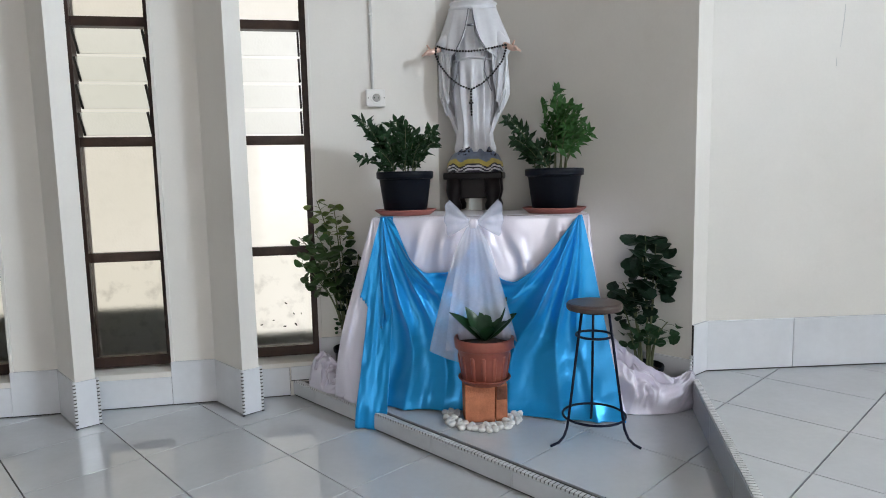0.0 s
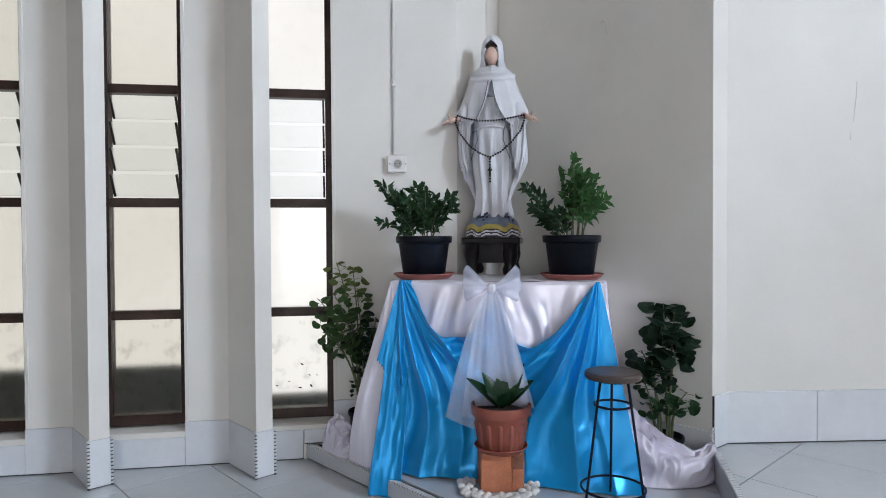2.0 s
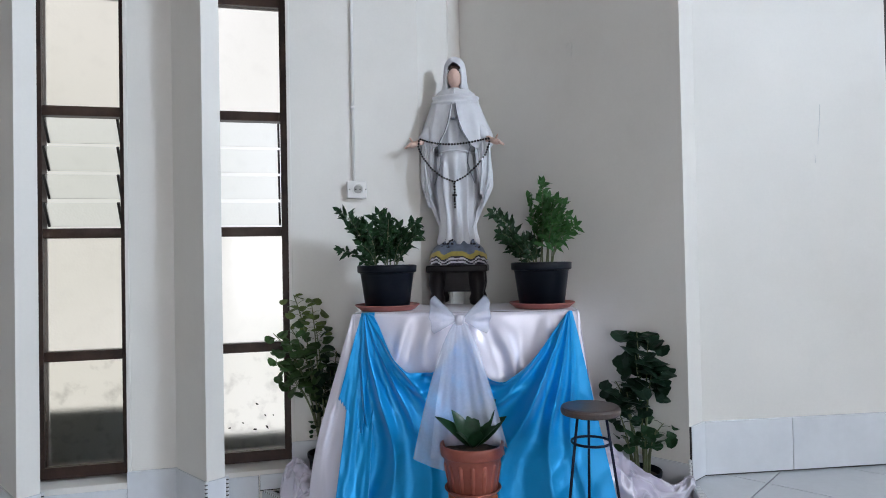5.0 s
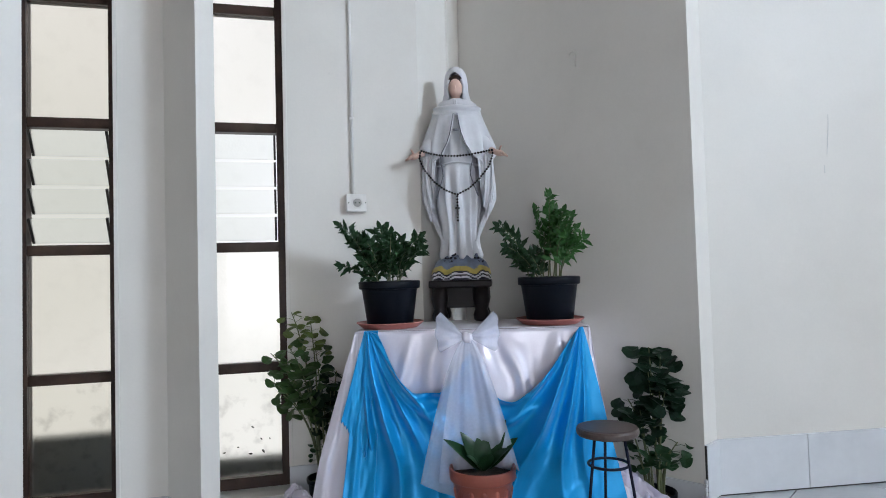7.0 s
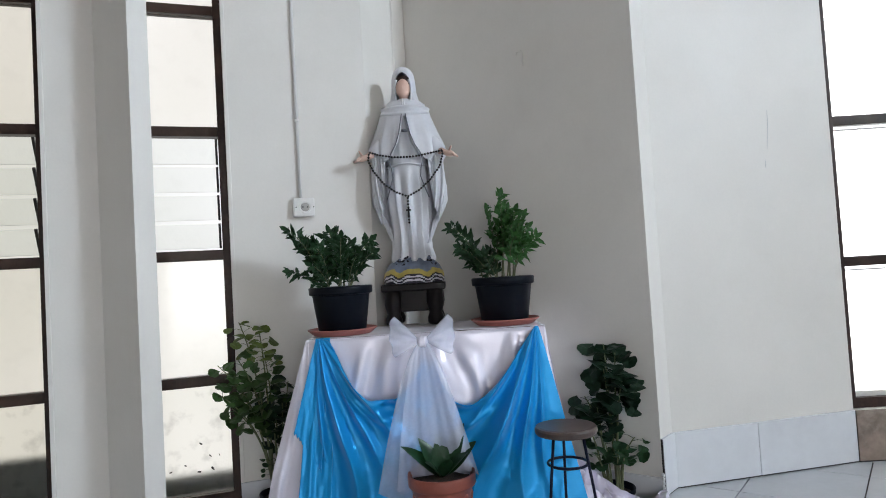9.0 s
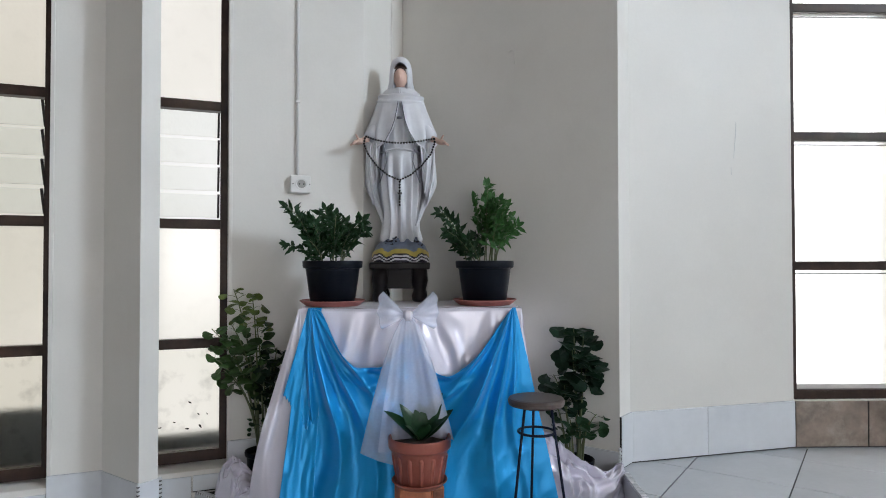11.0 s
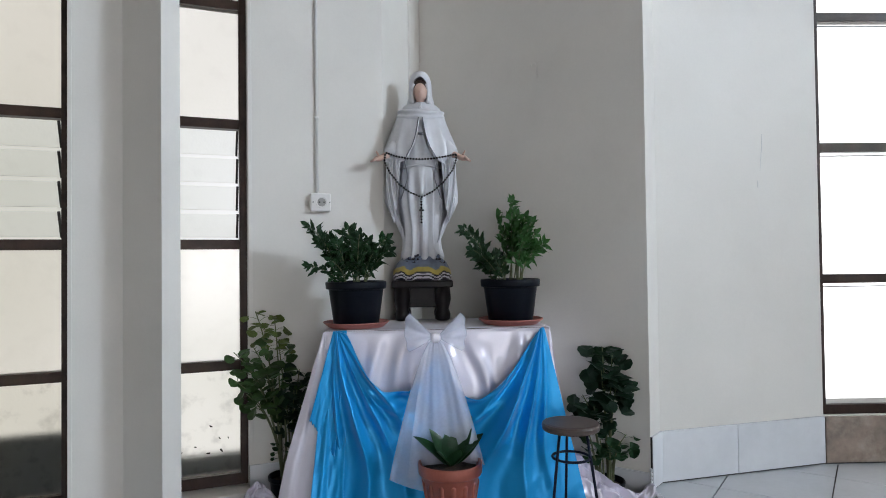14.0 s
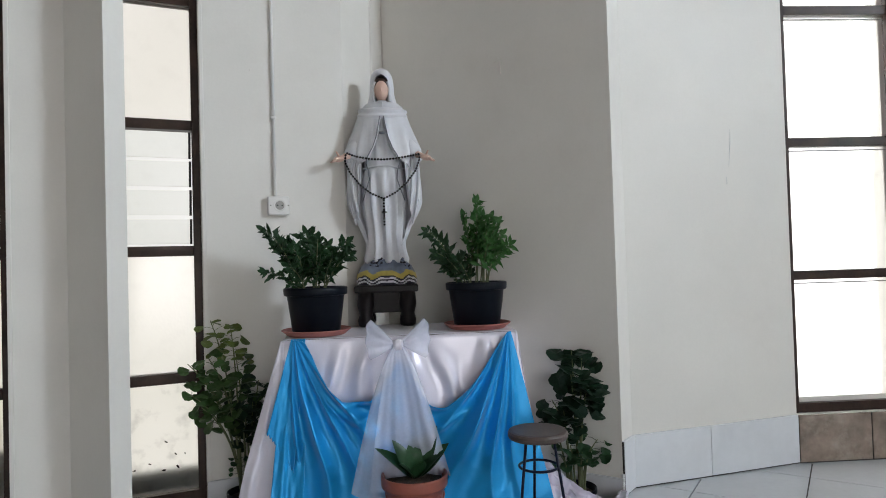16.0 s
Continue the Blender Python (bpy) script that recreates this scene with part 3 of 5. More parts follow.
HAIR = material("statue_brown_paint", (0.045, 0.025, 0.02), 0.4, bump=0.0)
MOUND = material("statue_grey_blue_paint", (0.17, 0.21, 0.30), 0.35, vary=0.25, scale=18, bump=0.05)
YELLOW = material("statue_yellow_paint", (0.50, 0.40, 0.09), 0.35, vary=0.2, scale=18, bump=0.05)
DARKLINE = material("statue_dark_paint", (0.015, 0.015, 0.03), 0.35, vary=0.3, scale=40, bump=0.05)
GREYLINE = material("statue_grey_trim_paint", (0.16, 0.17, 0.20), 0.4, bump=0.0)
BEAD = material("black_bead", (0.008, 0.008, 0.012), 0.25, bump=0.0)


def leaf_material(name, colour, rough=0.42):
    m = material(name, colour, rough, vary=0.28, scale=35, fine=140, bump=0.12, per_piece=0.3)
    p = m.node_tree.nodes["Principled BSDF"]
    tr, mx = m.node_tree.nodes.new("ShaderNodeBsdfTranslucent"), m.node_tree.nodes.new("ShaderNodeMixShader")
    tr.inputs["Color"].default_value = (colour[0] * 1.6, colour[1] * 1.7, colour[2] * 0.8, 1)
    mx.inputs[0].default_value = 0.18
    p.inputs["Specular IOR Level"].default_value = 0.28
    m.node_tree.links.new(p.outputs[0], mx.inputs[1])
    m.node_tree.links.new(tr.outputs[0], mx.inputs[2])
    m.node_tree.links.new(mx.outputs[0], m.node_tree.nodes["Material Output"].inputs[0])
    return m


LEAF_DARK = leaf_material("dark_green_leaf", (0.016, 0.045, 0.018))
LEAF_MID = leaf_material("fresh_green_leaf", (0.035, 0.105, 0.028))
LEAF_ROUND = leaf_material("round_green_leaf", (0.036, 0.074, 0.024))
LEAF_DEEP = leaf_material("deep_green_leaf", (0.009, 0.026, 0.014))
# LEAF_LIT puts the backlight on the upper leaves into a paler yellow-green
LEAF_LIT = leaf_material("backlit_yellow_green_leaf", (0.085, 0.115, 0.030))
LEAF_BIG = leaf_material("glossy_broad_leaf", (0.012, 0.040, 0.016), 0.3)
STALK = material("green_brown_stalk", (0.13, 0.15, 0.07), 0.6, vary=0.2, bump=0.1)
TULLE = bpy.data.materials.new("white_tulle")
TULLE.use_nodes = True
_t = TULLE.node_tree
_p = _t.nodes["Principled BSDF"]
_p.inputs["Base Color"].default_value, _p.inputs["Roughness"].default_value = (0.76, 0.80, 0.95, 1), 0.7
_tr, _mx, _nz, _tc, _mr = [_t.nodes.new("ShaderNode" + k) for k in ("BsdfTransparent", "MixShader", "TexNoise", "TexCoord", "MapRange")]
_nz.inputs["Scale"].default_value, _nz.inputs["Detail"].default_value = 90, 3
_t.links.new(_tc.outputs["Object"], _nz.inputs["Vector"])
_t.links.new(_nz.outputs[0], _mr.inputs["Value"])
_mr.inputs["To Min"].default_value, _mr.inputs["To Max"].default_value = 0.30, 0.36
_t.links.new(_mr.outputs[0], _mx.inputs[0])
_t.links.new(_tr.outputs[0], _mx.inputs[1])
_t.links.new(_p.outputs[0], _mx.inputs[2])
_t.links.new(_mx.outputs[0], _t.nodes["Material Output"].inputs[0])

# ---- table with its cloths ----
TANG = math.degrees(math.atan2(-0.238, 0.901))
TBL = (0.125, 2.919, PLAT)
TM = pose(*TBL, 0, 0, TANG)
TW, TH, TD = 0.932, 0.835, 0.46
TOPZ = PLAT + TH

table = thing("altar_table", TBL, "wooden table hidden under white and blue satin cloths", "table", rz=TANG)
part("tabletop", boxed((0.01, 0.01, TH - 0.03), (TW - 0.01, TD, TH - 0.004), 0.003), WOOD, table)
for x, y in ((0.05, 0.05), (TW - 0.09, 0.05), (0.05, TD - 0.09), (TW - 0.09, TD - 0.09)):
    part("leg", boxed((x, y, 0), (x + 0.04, y + 0.04, TH - 0.03)), WOOD, table)


def sheet(fn, nu, nv):
    bm = bmesh.new()
    g = [[bm.verts.new(fn(i / nu, j / nv)) for i in range(nu + 1)] for j in range(nv + 1)]
    for j in range(nv):
        for i in range(nu):
            bm.faces.new((g[j][i], g[j + 1][i], g[j + 1][i + 1], g[j][i + 1]))
    return bm


def thicken(ob, t):
    md = ob.modifiers.new("thickness", "SOLIDIFY")
    md.thickness, md.offset = t, 0
    return ob


def front(x, d):
    """A place on the sloping front: x along the table, d metres down from its edge."""
    f = max(0.0, d / TH)
    spread = (x / TW - 0.5) * 2
    return Vector((x + spread * 0.055 * f, -0.006 - (0.012 + 0.118 * (spread + 1) / 2) * f ** 1.1, TH - d))


def ridge(v):
    """Folds with narrow crests and broad troughs, between 0 and 1."""
    return (0.5 + 0.5 * math.sin(v)) ** 1.7


def kept_on(v, low=1.0, margin=0.0):
    """Draws a place of the cloth's hem back behind the platform's edge."""
    w = TM @ v
    e = Vector((STEP1[0] - STEP0[0], STEP1[1] - STEP0[1], 0)).normalized()
    out = Vector((e.y, -e.x, 0))
    if out.y > 0:
        out = -out
    over = (w - Vector((*STEP0, w.z))).dot(out) + margin
    if over > 0:
        w -= out * over * low
    return TM.inverted() @ w


cloth = thing("white_tablecloth", TBL, "white satin cloth draped over the altar table", "tablecloth", rz=TANG)


def top_sheet(s, t):
    x, y = TW * s, TD * t
    return Vector((x, y, TH + 0.002 + 0.0025 * noise.noise((x * 9, y * 9, 1))))


thicken(part("top_sheet", sheet(top_sheet, 60, 24), WHITE_SATIN, cloth, smooth=True), 0.002)


def white_front(s, t):
    d = (TH - 0.004) * t
    x = TW * s
    n = noise.noise((x * 6, d * 3.5, 3))
    f = 0.022 * ridge((x - 0.45) * (44 - 14 * t) + 5.0 * n) + 0.022 * noise.noise((x * 7 + d * 3, d * 3, 7)) + 0.005 * noise.noise((x * 21, d * 7, 17))
    return front(x, d) + Vector((0, -f * min(1, t * 7) * max(0.2, 1 - (d / 0.36) ** 2), 0))


thicken(part("front_fall", sheet(white_front, 160, 50), WHITE_SATIN, cloth, smooth=True), 0.002)


def white_left(s, t):
    d = (TH - 0.004) * t
    y = -0.006 - 0.03 * t + (TD + 0.03) * s
    f = ridge(s * 13 + 2 * t) * 0.02 * t
    return Vector((-0.03 * t - 0.12 * t ** 1.9 * (1 - 0.4 * s) - f, y, TH - d))


thicken(part("side_fall", sheet(white_left, 60, 40), WHITE_SATIN, cloth, smooth=True), 0.002)


def white_right(s, t):
    d = (TH - 0.004) * t
    y = -0.006 - 0.13 * t + (TD + 0.1 * t) * s
    f = ridge(s * 14 + 1 + 2 * t) * 0.028 * t
    return Vector((TW + 0.055 * t + 0.05 * t ** 2 + f, y, TH - d))


thicken(part("side_fall", sheet(white_right, 60, 40), WHITE_SATIN, cloth, smooth=True), 0.002)


def flare_left(s, t):
    f = 0.020 * ridge(s * 10 - 1.6 * t + 2 * noise.noise((s * 3, t * 2, 1))) * t
    return kept_on(Vector((-0.006 + 0.01 * s - (0.245 * t + 0.03 * t ** 6) * (1 - s), -0.012 - 0.05 * t - f, TH - (TH - 0.004) * t)), t ** 2)


def flare_right(s, t):
    f = 0.012 * ridge(s * 8 + 2 * t) * t
    return Vector((TW - 0.006 + (0.105 * t + 0.05 * t ** 4) * s, -0.010 - 0.150 * t + 0.06 * s * t - f, TH - (TH - 0.004) * t))


thicken(part("corner_fall", sheet(flare_left, 50, 60), WHITE_SATIN, cloth, smooth=True), 0.002)
thicken(part("corner_fall", sheet(flare_right, 40, 60), WHITE_SATIN, cloth, smooth=True), 0.002)


def bunch(xs, fronts, backs, crests, seed, lean):
    """Satin that has slid to the platform: a bank of folds whose front hem lies on the tiles, in the table's frame."""
    us = np.linspace(0, 1, len(xs))

    def fn(s, t):
        x, yf, yb, h = [float(np.mean([np.interp(s + o, us, k) for o in (-0.05, -0.025, 0, 0.025, 0.05)])) for k in (xs, fronts, backs, crests)]
        n1 = noise.noise((x * 7, t * 1.6, seed))
        n2 = noise.noise((x * 19 + 2 * n1, t * 4.5, seed + 5))
        up = math.sin(math.pi / 2 * min(1, t / 0.72)) if t < 0.72 else 1 - 1.1 * (t - 0.72) / 0.28
        body = min(1, 5 * t) * min(1, 6 * (1 - t))
        k = 13 * t + lean * s * 9 + 3.2 * n1
        crease = 1 - 2 * abs(n2)
        fold = (0.036 * ridge(k) + 0.014 * ridge(2.7 * k + 3 * n2) + 0.030 * crease) * body * (0.7 + 2.5 * h)
        y = yf + (yb - yf) * t ** 0.85 - 0.9 * fold
        return kept_on(Vector((x + 0.02 * n1 * body, y, max(0.004, h * max(0, up) + 0.45 * fold))))
    return sheet(fn, 110, 60)


part("trailing_hem", bunch((1.00, 1.06, 1.13, 1.22, 1.30, 1.37, 1.40), (-0.10, -0.105, -0.115, -0.105, -0.08, -0.02, 0.03), (0.05, 0.03, -0.005, -0.01, 0.01, 0.06, 0.06), (0.30, 0.26, 0.195, 0.150, 0.125, 0.165, 0.02), 2.3, -0.55), WHITE_SATIN, cloth, "white satin bunched on the platform", smooth=True)
part("trailing_hem", bunch((-0.04, -0.13, -0.21, -0.27, -0.31), (-0.03, 0.010, 0.04, 0.06, 0.09), (0.12, 0.14, 0.15, 0.15, 0.14), (0.19, 0.085, 0.070, 0.075, 0.01), 6.1, 0.8), WHITE_SATIN, cloth, "white satin bunched on the platform", smooth=True)
part("trailing_hem", bunch((-0.19, -0.24, -0.29, -0.345, -0.39), (0.07, 0.06, 0.075, 0.11, 0.16), (0.20, 0.22, 0.23, 0.23, 0.21), (0.03, 0.125, 0.165, 0.140, 0.01), 3.4, 2.6), WHITE_SATIN, cloth, smooth=True)

swag = thing("blue_satin_drape", TBL, "bright blue satin cloth swagged from both table corners", "drape", rz=TANG)
KS = [0, 0.12, 0.20, 0.26, 0.33, 0.41, 0.46, 0.50, 0.54, 0.59, 0.67, 0.74, 0.80, 0.88, 1.0]
KX = [0.034, 0.056, 0.092, 0.140, 0.190, 0.255, 0.395, 0.452, 0.520, 0.600, 0.690, 0.778, 0.866, 0.888, 0.902]
KD = [-0.004, -0.004, 0.006, 0.105, 0.180, 0.240, 0.220, 0.040, 0.225, 0.282, 0.222, 0.130, 0.020, -0.004, -0.004]
KB = [0.0, 0.08, 0.15, 0.215, 0.29, 0.37, 0.42, 0.46, 0.50, 0.55, 0.63, 0.71, 0.80, 0.90, 1.005]


def eased(s, ys):
    w = 0.02
    return float(np.mean(np.interp([s - w, s - w / 2, s, s + w / 2, s + w], KS, ys)))


# folds that fan out from each pinned corner: angle from the plumb line, half width, height
FAN_LEFT = ((-1, 2.4, 0.020), (9, 3.8, 0.040), (21, 3.2, 0.030), (32, 4.6, 0.052), (46, 4.2, 0.044), (58, 4.0, 0.022))
FAN_RIGHT = ((-1, 2.4, 0.018), (8, 3.6, 0.036), (21, 4.4, 0.052), (34, 3.4, 0.034), (46, 4.4, 0.050), (60, 4.0, 0.024))


def blue(s, t):
    x0, d0, xb = eased(s, KX), eased(s, KD), eased(s, KB)
    x = x0 + (xb - x0) * t ** 0.85
    d = d0 + (TH - 0.008 - d0) * t
    deep = min(1, max(0, d / TH))
    n1 = noise.noise((x * 4.0, d * 3.0, 11))
    n2 = noise.noise((x * 9.0 + 3, d * 4.0, 23))
    hold = math.exp(-((x - 0.475) / 0.12) ** 2)
    fan = 0.0
    for cx, sg, folds in ((0.045, 1, FAN_LEFT), (0.892, -1, FAN_RIGHT)):
        share = min(1, max(0, 0.5 + sg * (0.472 - x) / 0.12))
        dx = sg * (x - cx)
        r = math.hypot(dx, d)
        th = math.degrees(math.atan2(dx, d + 0.025)) + 2.4 * n1 + 1.0 * n2 - 5 * math.sin(math.pi * min(1, r / 0.85))
        rise = min(1, 0.12 + 2.6 * r) * (1 - 0.25 * deep ** 2)
        for a, w, h in folds:
            q = (th - a) / (w * (1 + 0.25 * n2))
            fan += share * rise * 1.45 * h * (1 + 0.6 * noise.noise((a, r * 4, 2))) * math.exp(-abs(q) ** 1.35)
    below = d - d0
    mid = math.exp(-((s - 0.5) / 0.24) ** 4)
    rolls = mid * (0.020 * ridge(below * 90 + 2.0 * math.cos((s - 0.5) * 7) + 1.5 * n2) + 0.008) * math.exp(-(below / 0.10) ** 2)
    broad = 0.019 * deep * (1 - 2 * abs(noise.noise((x * 4.2 + 0.5 * n1, d * 1.1, 41)))) + 0.010 * n1 * min(1, d * 4)
    silk = 0.0012 * noise.noise((x * 22 + 3 * n1, d * 16, 6)) + 0.0028 * (1 - 2 * abs(noise.noise((x * 11 + d * 9, d * 8 - x * 5, 19)))) * min(1, d * 5)
    calm = 1 - 0.8 * hold * min(1, d / 0.4)
    hem = 0.028 * max(0, (t - 0.90) / 0.10) ** 2 * (0.4 + 0.6 * min(1, x))
    return front(x, d) + Vector((0, -0.012 - 0.016 * calm - (fan + broad) * calm - rolls - silk - hem, 0))


thicken(part("front_swag", sheet(blue, 300, 150), BLUE_SATIN, swag, smooth=True), 0.003)


def flap(s, t):
    x0 = 0.034 + 0.055 * s
    xb, db = -0.032 + 0.100 * s, 0.345 + 0.145 * s
    x, d = x0 + (xb - x0) * t, db * t - 0.005
    f = 0.012 * ridge(s * 5 + 1.5 + t + 2 * noise.noise((s * 2, t * 3, 5))) + 0.004 * noise.noise((s * 6, t * 8, 7))
    hem = 0.006 * math.sin(s * 70) * max(0, t - 0.93) / 0.07
    return front(x, d + hem) + Vector((0, -0.050 * t ** 0.7 - 0.008 - f * (0.3 + t), 0))


thicken(part("corner_flap", sheet(flap, 70, 60), BLUE_SATIN, swag, "blue satin flap with frayed hem", smooth=True), 0.003)


def tail(s, t):
    d = 0.30 + (TH + 0.082 - 0.30) * t
    x = -0.018 + 0.105 * s - 0.040 * t + 0.018 * t * (s - 0.4) * 2
    n = noise.noise((s * 2.2, t * 2.4, 9))
    f = 0.013 * ridge(s * 6 + 0.5 + 2.2 * n + t) + 0.004 * noise.noise((s * 6, t * 7, 2))
    cut = 0.020 * (1 - s) * t
    return Vector((x, -0.026 - 0.144 * min(1, d / TH) ** 1.9 - f, TH - d + cut))


thicken(part("hanging_tail", sheet(tail, 50, 70), BLUE_SATIN, swag, "blue satin tail hanging over the step", smooth=True), 0.003)

bow = thing("tulle_bow", TBL, "large white tulle bow pinned to the table edge", "bow", rz=TANG)
BX, BZ = 0.448, TH - 0.035


def loop(side):
    def fn(s, t):
        a = (t - 0.5) * 1.35
        r = 0.115 * s * (1 + 0.03 * math.sin(t * 17)) * (1 + 0.12 * abs(a))
        puff = 0.028 * math.sin(math.pi * min(1, s * 1.02)) + 0.004 * math.sin(t * 16) * s
        return Vector((BX + side * (0.008 + r * math.cos(a)), -0.075 - puff, BZ + 0.012 + r * math.sin(a) + 0.02 * s))
    return fn


def loop_back(side):
    f = loop(side)
    return lambda s, t: f(s, t) * 1.0 + Vector((0, 0.035 * math.sin(math.pi * min(1, s)), 0.004))


for side in (-1, 1):
    part("loop", sheet(loop(side), 24, 40), TULLE, bow, smooth=True)
    part("loop", sheet(loop_back(side), 24, 40), TULLE, bow, smooth=True)
kn = bmesh.new()
lathe(kn, [(0.004, -0.022), (0.017, -0.018), (0.021, 0.0), (0.017, 0.018), (0.004, 0.022)], 20, (BX, -0.085, BZ + 0.01), lambda a, z: 1 + 0.12 * math.sin(5 * a))
part("knot", kn, WHITE_SATIN, bow, smooth=True)


def veil(w0, w1, length, y0, ph, shift):
    def fn(s, t):
        w = w0 + (w1 - w0) * t ** 0.65
        x = BX + shift * t + (s - 0.5) * w
        f = (0.010 * ridge(s * 15 + ph) + 0.002 * math.sin(s * 37 + ph)) * (0.12 + t)
        return Vector((x, y0 - 0.05 * math.sin(min(1, t * 1.8) * math.pi / 2) - 0.02 * t - f, BZ + 0.005 - length * t - 0.035 * t * math.cos((s - 0.5) * 5 + ph)))
    return fn


part("tail_sheet", sheet(veil(0.03, 0.36, 0.545, -0.082, 0.4, -0.01), 70, 40), TULLE, bow, smooth=True)
part("tail_sheet", sheet(veil(0.03, 0.30, 0.49, -0.094, 2.0, 0.03), 60, 40), TULLE, bow, smooth=True)


# ---- pots, saucers and plants ----
def vec(r, a, z):
    return Vector((r * math.cos(a), r * math.sin(a), z))


def pot_body(p, r_top, r_bot, h, mat, lip, flutes=0, n=48):
    bm = bmesh.new()
    lathe(bm, [(r_bot * 0.92, 0), (r_bot, 0.005), (r_top * 0.90, h - lip - 0.004), (r_top * 0.92, h - lip), (r_top * 0.985, h - lip + 0.002), (r_top, h - lip + 0.007), (r_top * 1.01, h - 0.005), (r_top * 0.995, h - 0.001), (r_top * 0.965, h), (r_top * 0.94, h - 0.004), (r_top * 0.88, h - 0.035), (0.002, h - 0.035)], n)
    body = part("body", bm, mat, p)
    for f in body.data.polygons:
        f.use_smooth = len(f.vertices) == 4 and abs(f.normal.z) < 0.5
    sb = bmesh.new()
    lathe(sb, [(0.002, h - 0.04), (r_top * 0.87, h - 0.038), (r_top * 0.86, h - 0.026), (r_top * 0.5, h - 0.018), (0.002, h - 0.016)], 24, wobble=lambda a, z: 1 + 0.02 * math.sin(5 * a))
    part("soil", sb, SOIL, p)
    for k in range(flutes):
        a0 = 2 * math.pi * k / flutes
        fb = bmesh.new()
        tube(fb, [vec(r_bot * 1.0 - 0.007 + (r_top * 0.895 - r_bot) * q, a0, 0.012 + (h - lip - 0.03) * q) for q in (0, 0.08, 0.5, 0.92, 1)], [0.007, 0.0105, 0.0118, 0.0115, 0.007], 10)
        part("rib", fb, mat, p, smooth=True)
    return body


def leaf(bm, base, way, up, length, width, curl=0.25, n=4, fold=0.12, shape=0.75, ruffle=0.0):
    """A bent leaf blade from base along way, folded a little along its midrib."""
    way = way.normalized()
    side = way.cross(up)
    if side.length < 1e-4:
        side = way.orthogonal()
    side.normalize()
    nor = side.cross(way).normalized()
    rows = []
    for i in range(n + 1):
        q = i / n
        w = width * 0.5 * math.sin(math.pi * min(1, q ** shape * 0.97 + 0.03)) ** 0.8 if 0 < i < n else width * 0.02
        c = base + way * (length * q * (1 - 0.25 * curl * q)) - nor * (curl * length * q * q * 0.6)
        wave = ruffle * w * math.sin(q * 8.5)
        rows.append([bm.verts.new(c - side * w * (1 - 0.5 * ruffle * (i % 2)) + nor * (fold * w + wave)), bm.verts.new(c), bm.verts.new(c + side * w * (1 - 0.5 * ruffle * ((i + 1) % 2)) + nor * (fold * w - wave))])
    for a, b in zip(rows, rows[1:]):
        bm.faces.new((a[0], a[1], b[1], b[0]))
        bm.faces.new((a[1], a[2], b[2], b[1]))


def bezier(p0, p1, p2, n):
    return [p0 * (1 - q) ** 2 + p1 * 2 * q * (1 - q) + p2 * q * q for q in [i / n for i in range(n + 1)]]


def saucer(place, r, mat, label):
    s = thing("pot_saucer", place, label, "saucer", "pot saucers")
    bm = bmesh.new()
    lathe(bm, [(r * 0.8, 0), (r * 0.84, 0.003), (r * 0.97, 0.018), (r, 0.021), (r * 0.985, 0.024), (r * 0.95, 0.021), (r * 0.82, 0.007), (0.002, 0.006)], 48)
    part("dish", bm, mat, s, smooth=True)
    part("rim", tube(bmesh.new(), [vec(r * 0.985, 2 * math.pi * k / 48, 0.0225) for k in range(48)], 0.003, 6, True), mat, s, smooth=True)
    return s


def feathery(p, h, tips, leaf_mat, rng, gap=0.0135, length=0.052, width=0.021, bare=0.2):
    """Upright stems with many small curly leaves in pairs."""
    for dx, dy, dz in tips:
        base = Vector((dx * 0.3 + rng.uniform(-0.02, 0.02), dy * 0.3 + rng.uniform(-0.02, 0.02), h - 0.03))
        tip = Vector((dx, dy, h + dz))
        ctrl = Vector((dx * 0.55, dy * 0.55, h + dz * 0.75))
        n = 12
        pts = bezier(base, ctrl, tip, n)
        stem = part("stem", tube(bmesh.new(), pts, [0.0032 - 0.002 * i / n for i in range(n + 1)], 5), STALK, p, smooth=True)
        bm = bmesh.new()
        total = sum((b - a).length for a, b in zip(pts, pts[1:]))
        m = max(6, int(total * (1 - bare) / gap))
        twist = rng.uniform(-0.8, 0.8)
        for k in range(m):
            q = bare + (1 - bare) * k / (m - 1)
            i = min(n - 1, int(q * n))
            c = pts[i].lerp(pts[i + 1], q * n - i)
            d = (pts[i + 1] - pts[i]).normalized()
            size = (0.65 + 0.5 * math.sin(math.pi * min(1, q * 0.95))) * rng.uniform(0.75, 1.2)
            s0 = Matrix.Rotation(twist + rng.uniform(-0.5, 0.5), 3, d) @ d.orthogonal().normalized()
            for sg in (-1, 1):
                way = (s0 * sg + d * rng.uniform(0.35, 1.3) + Vector((0, 0, rng.uniform(-0.3, 0.2)))).normalized()
                face = Matrix.Rotation(rng.uniform(-0.9, 0.9), 3, way) @ d.cross(s0)
                leaf(bm, c, way, face, length * size * rng.uniform(0.8, 1.25), width * size * rng.uniform(0.8, 1.3), rng.uniform(-0.5, 1.3), 6, 0.3, 0.75, 0.55)
        leaf(bm, tip, (tip - pts[-2]).normalized(), Vector((0, 1, 0.2)), length * 0.8, width, 0.4)
        part("leaves", bm, leaf_mat, stem)


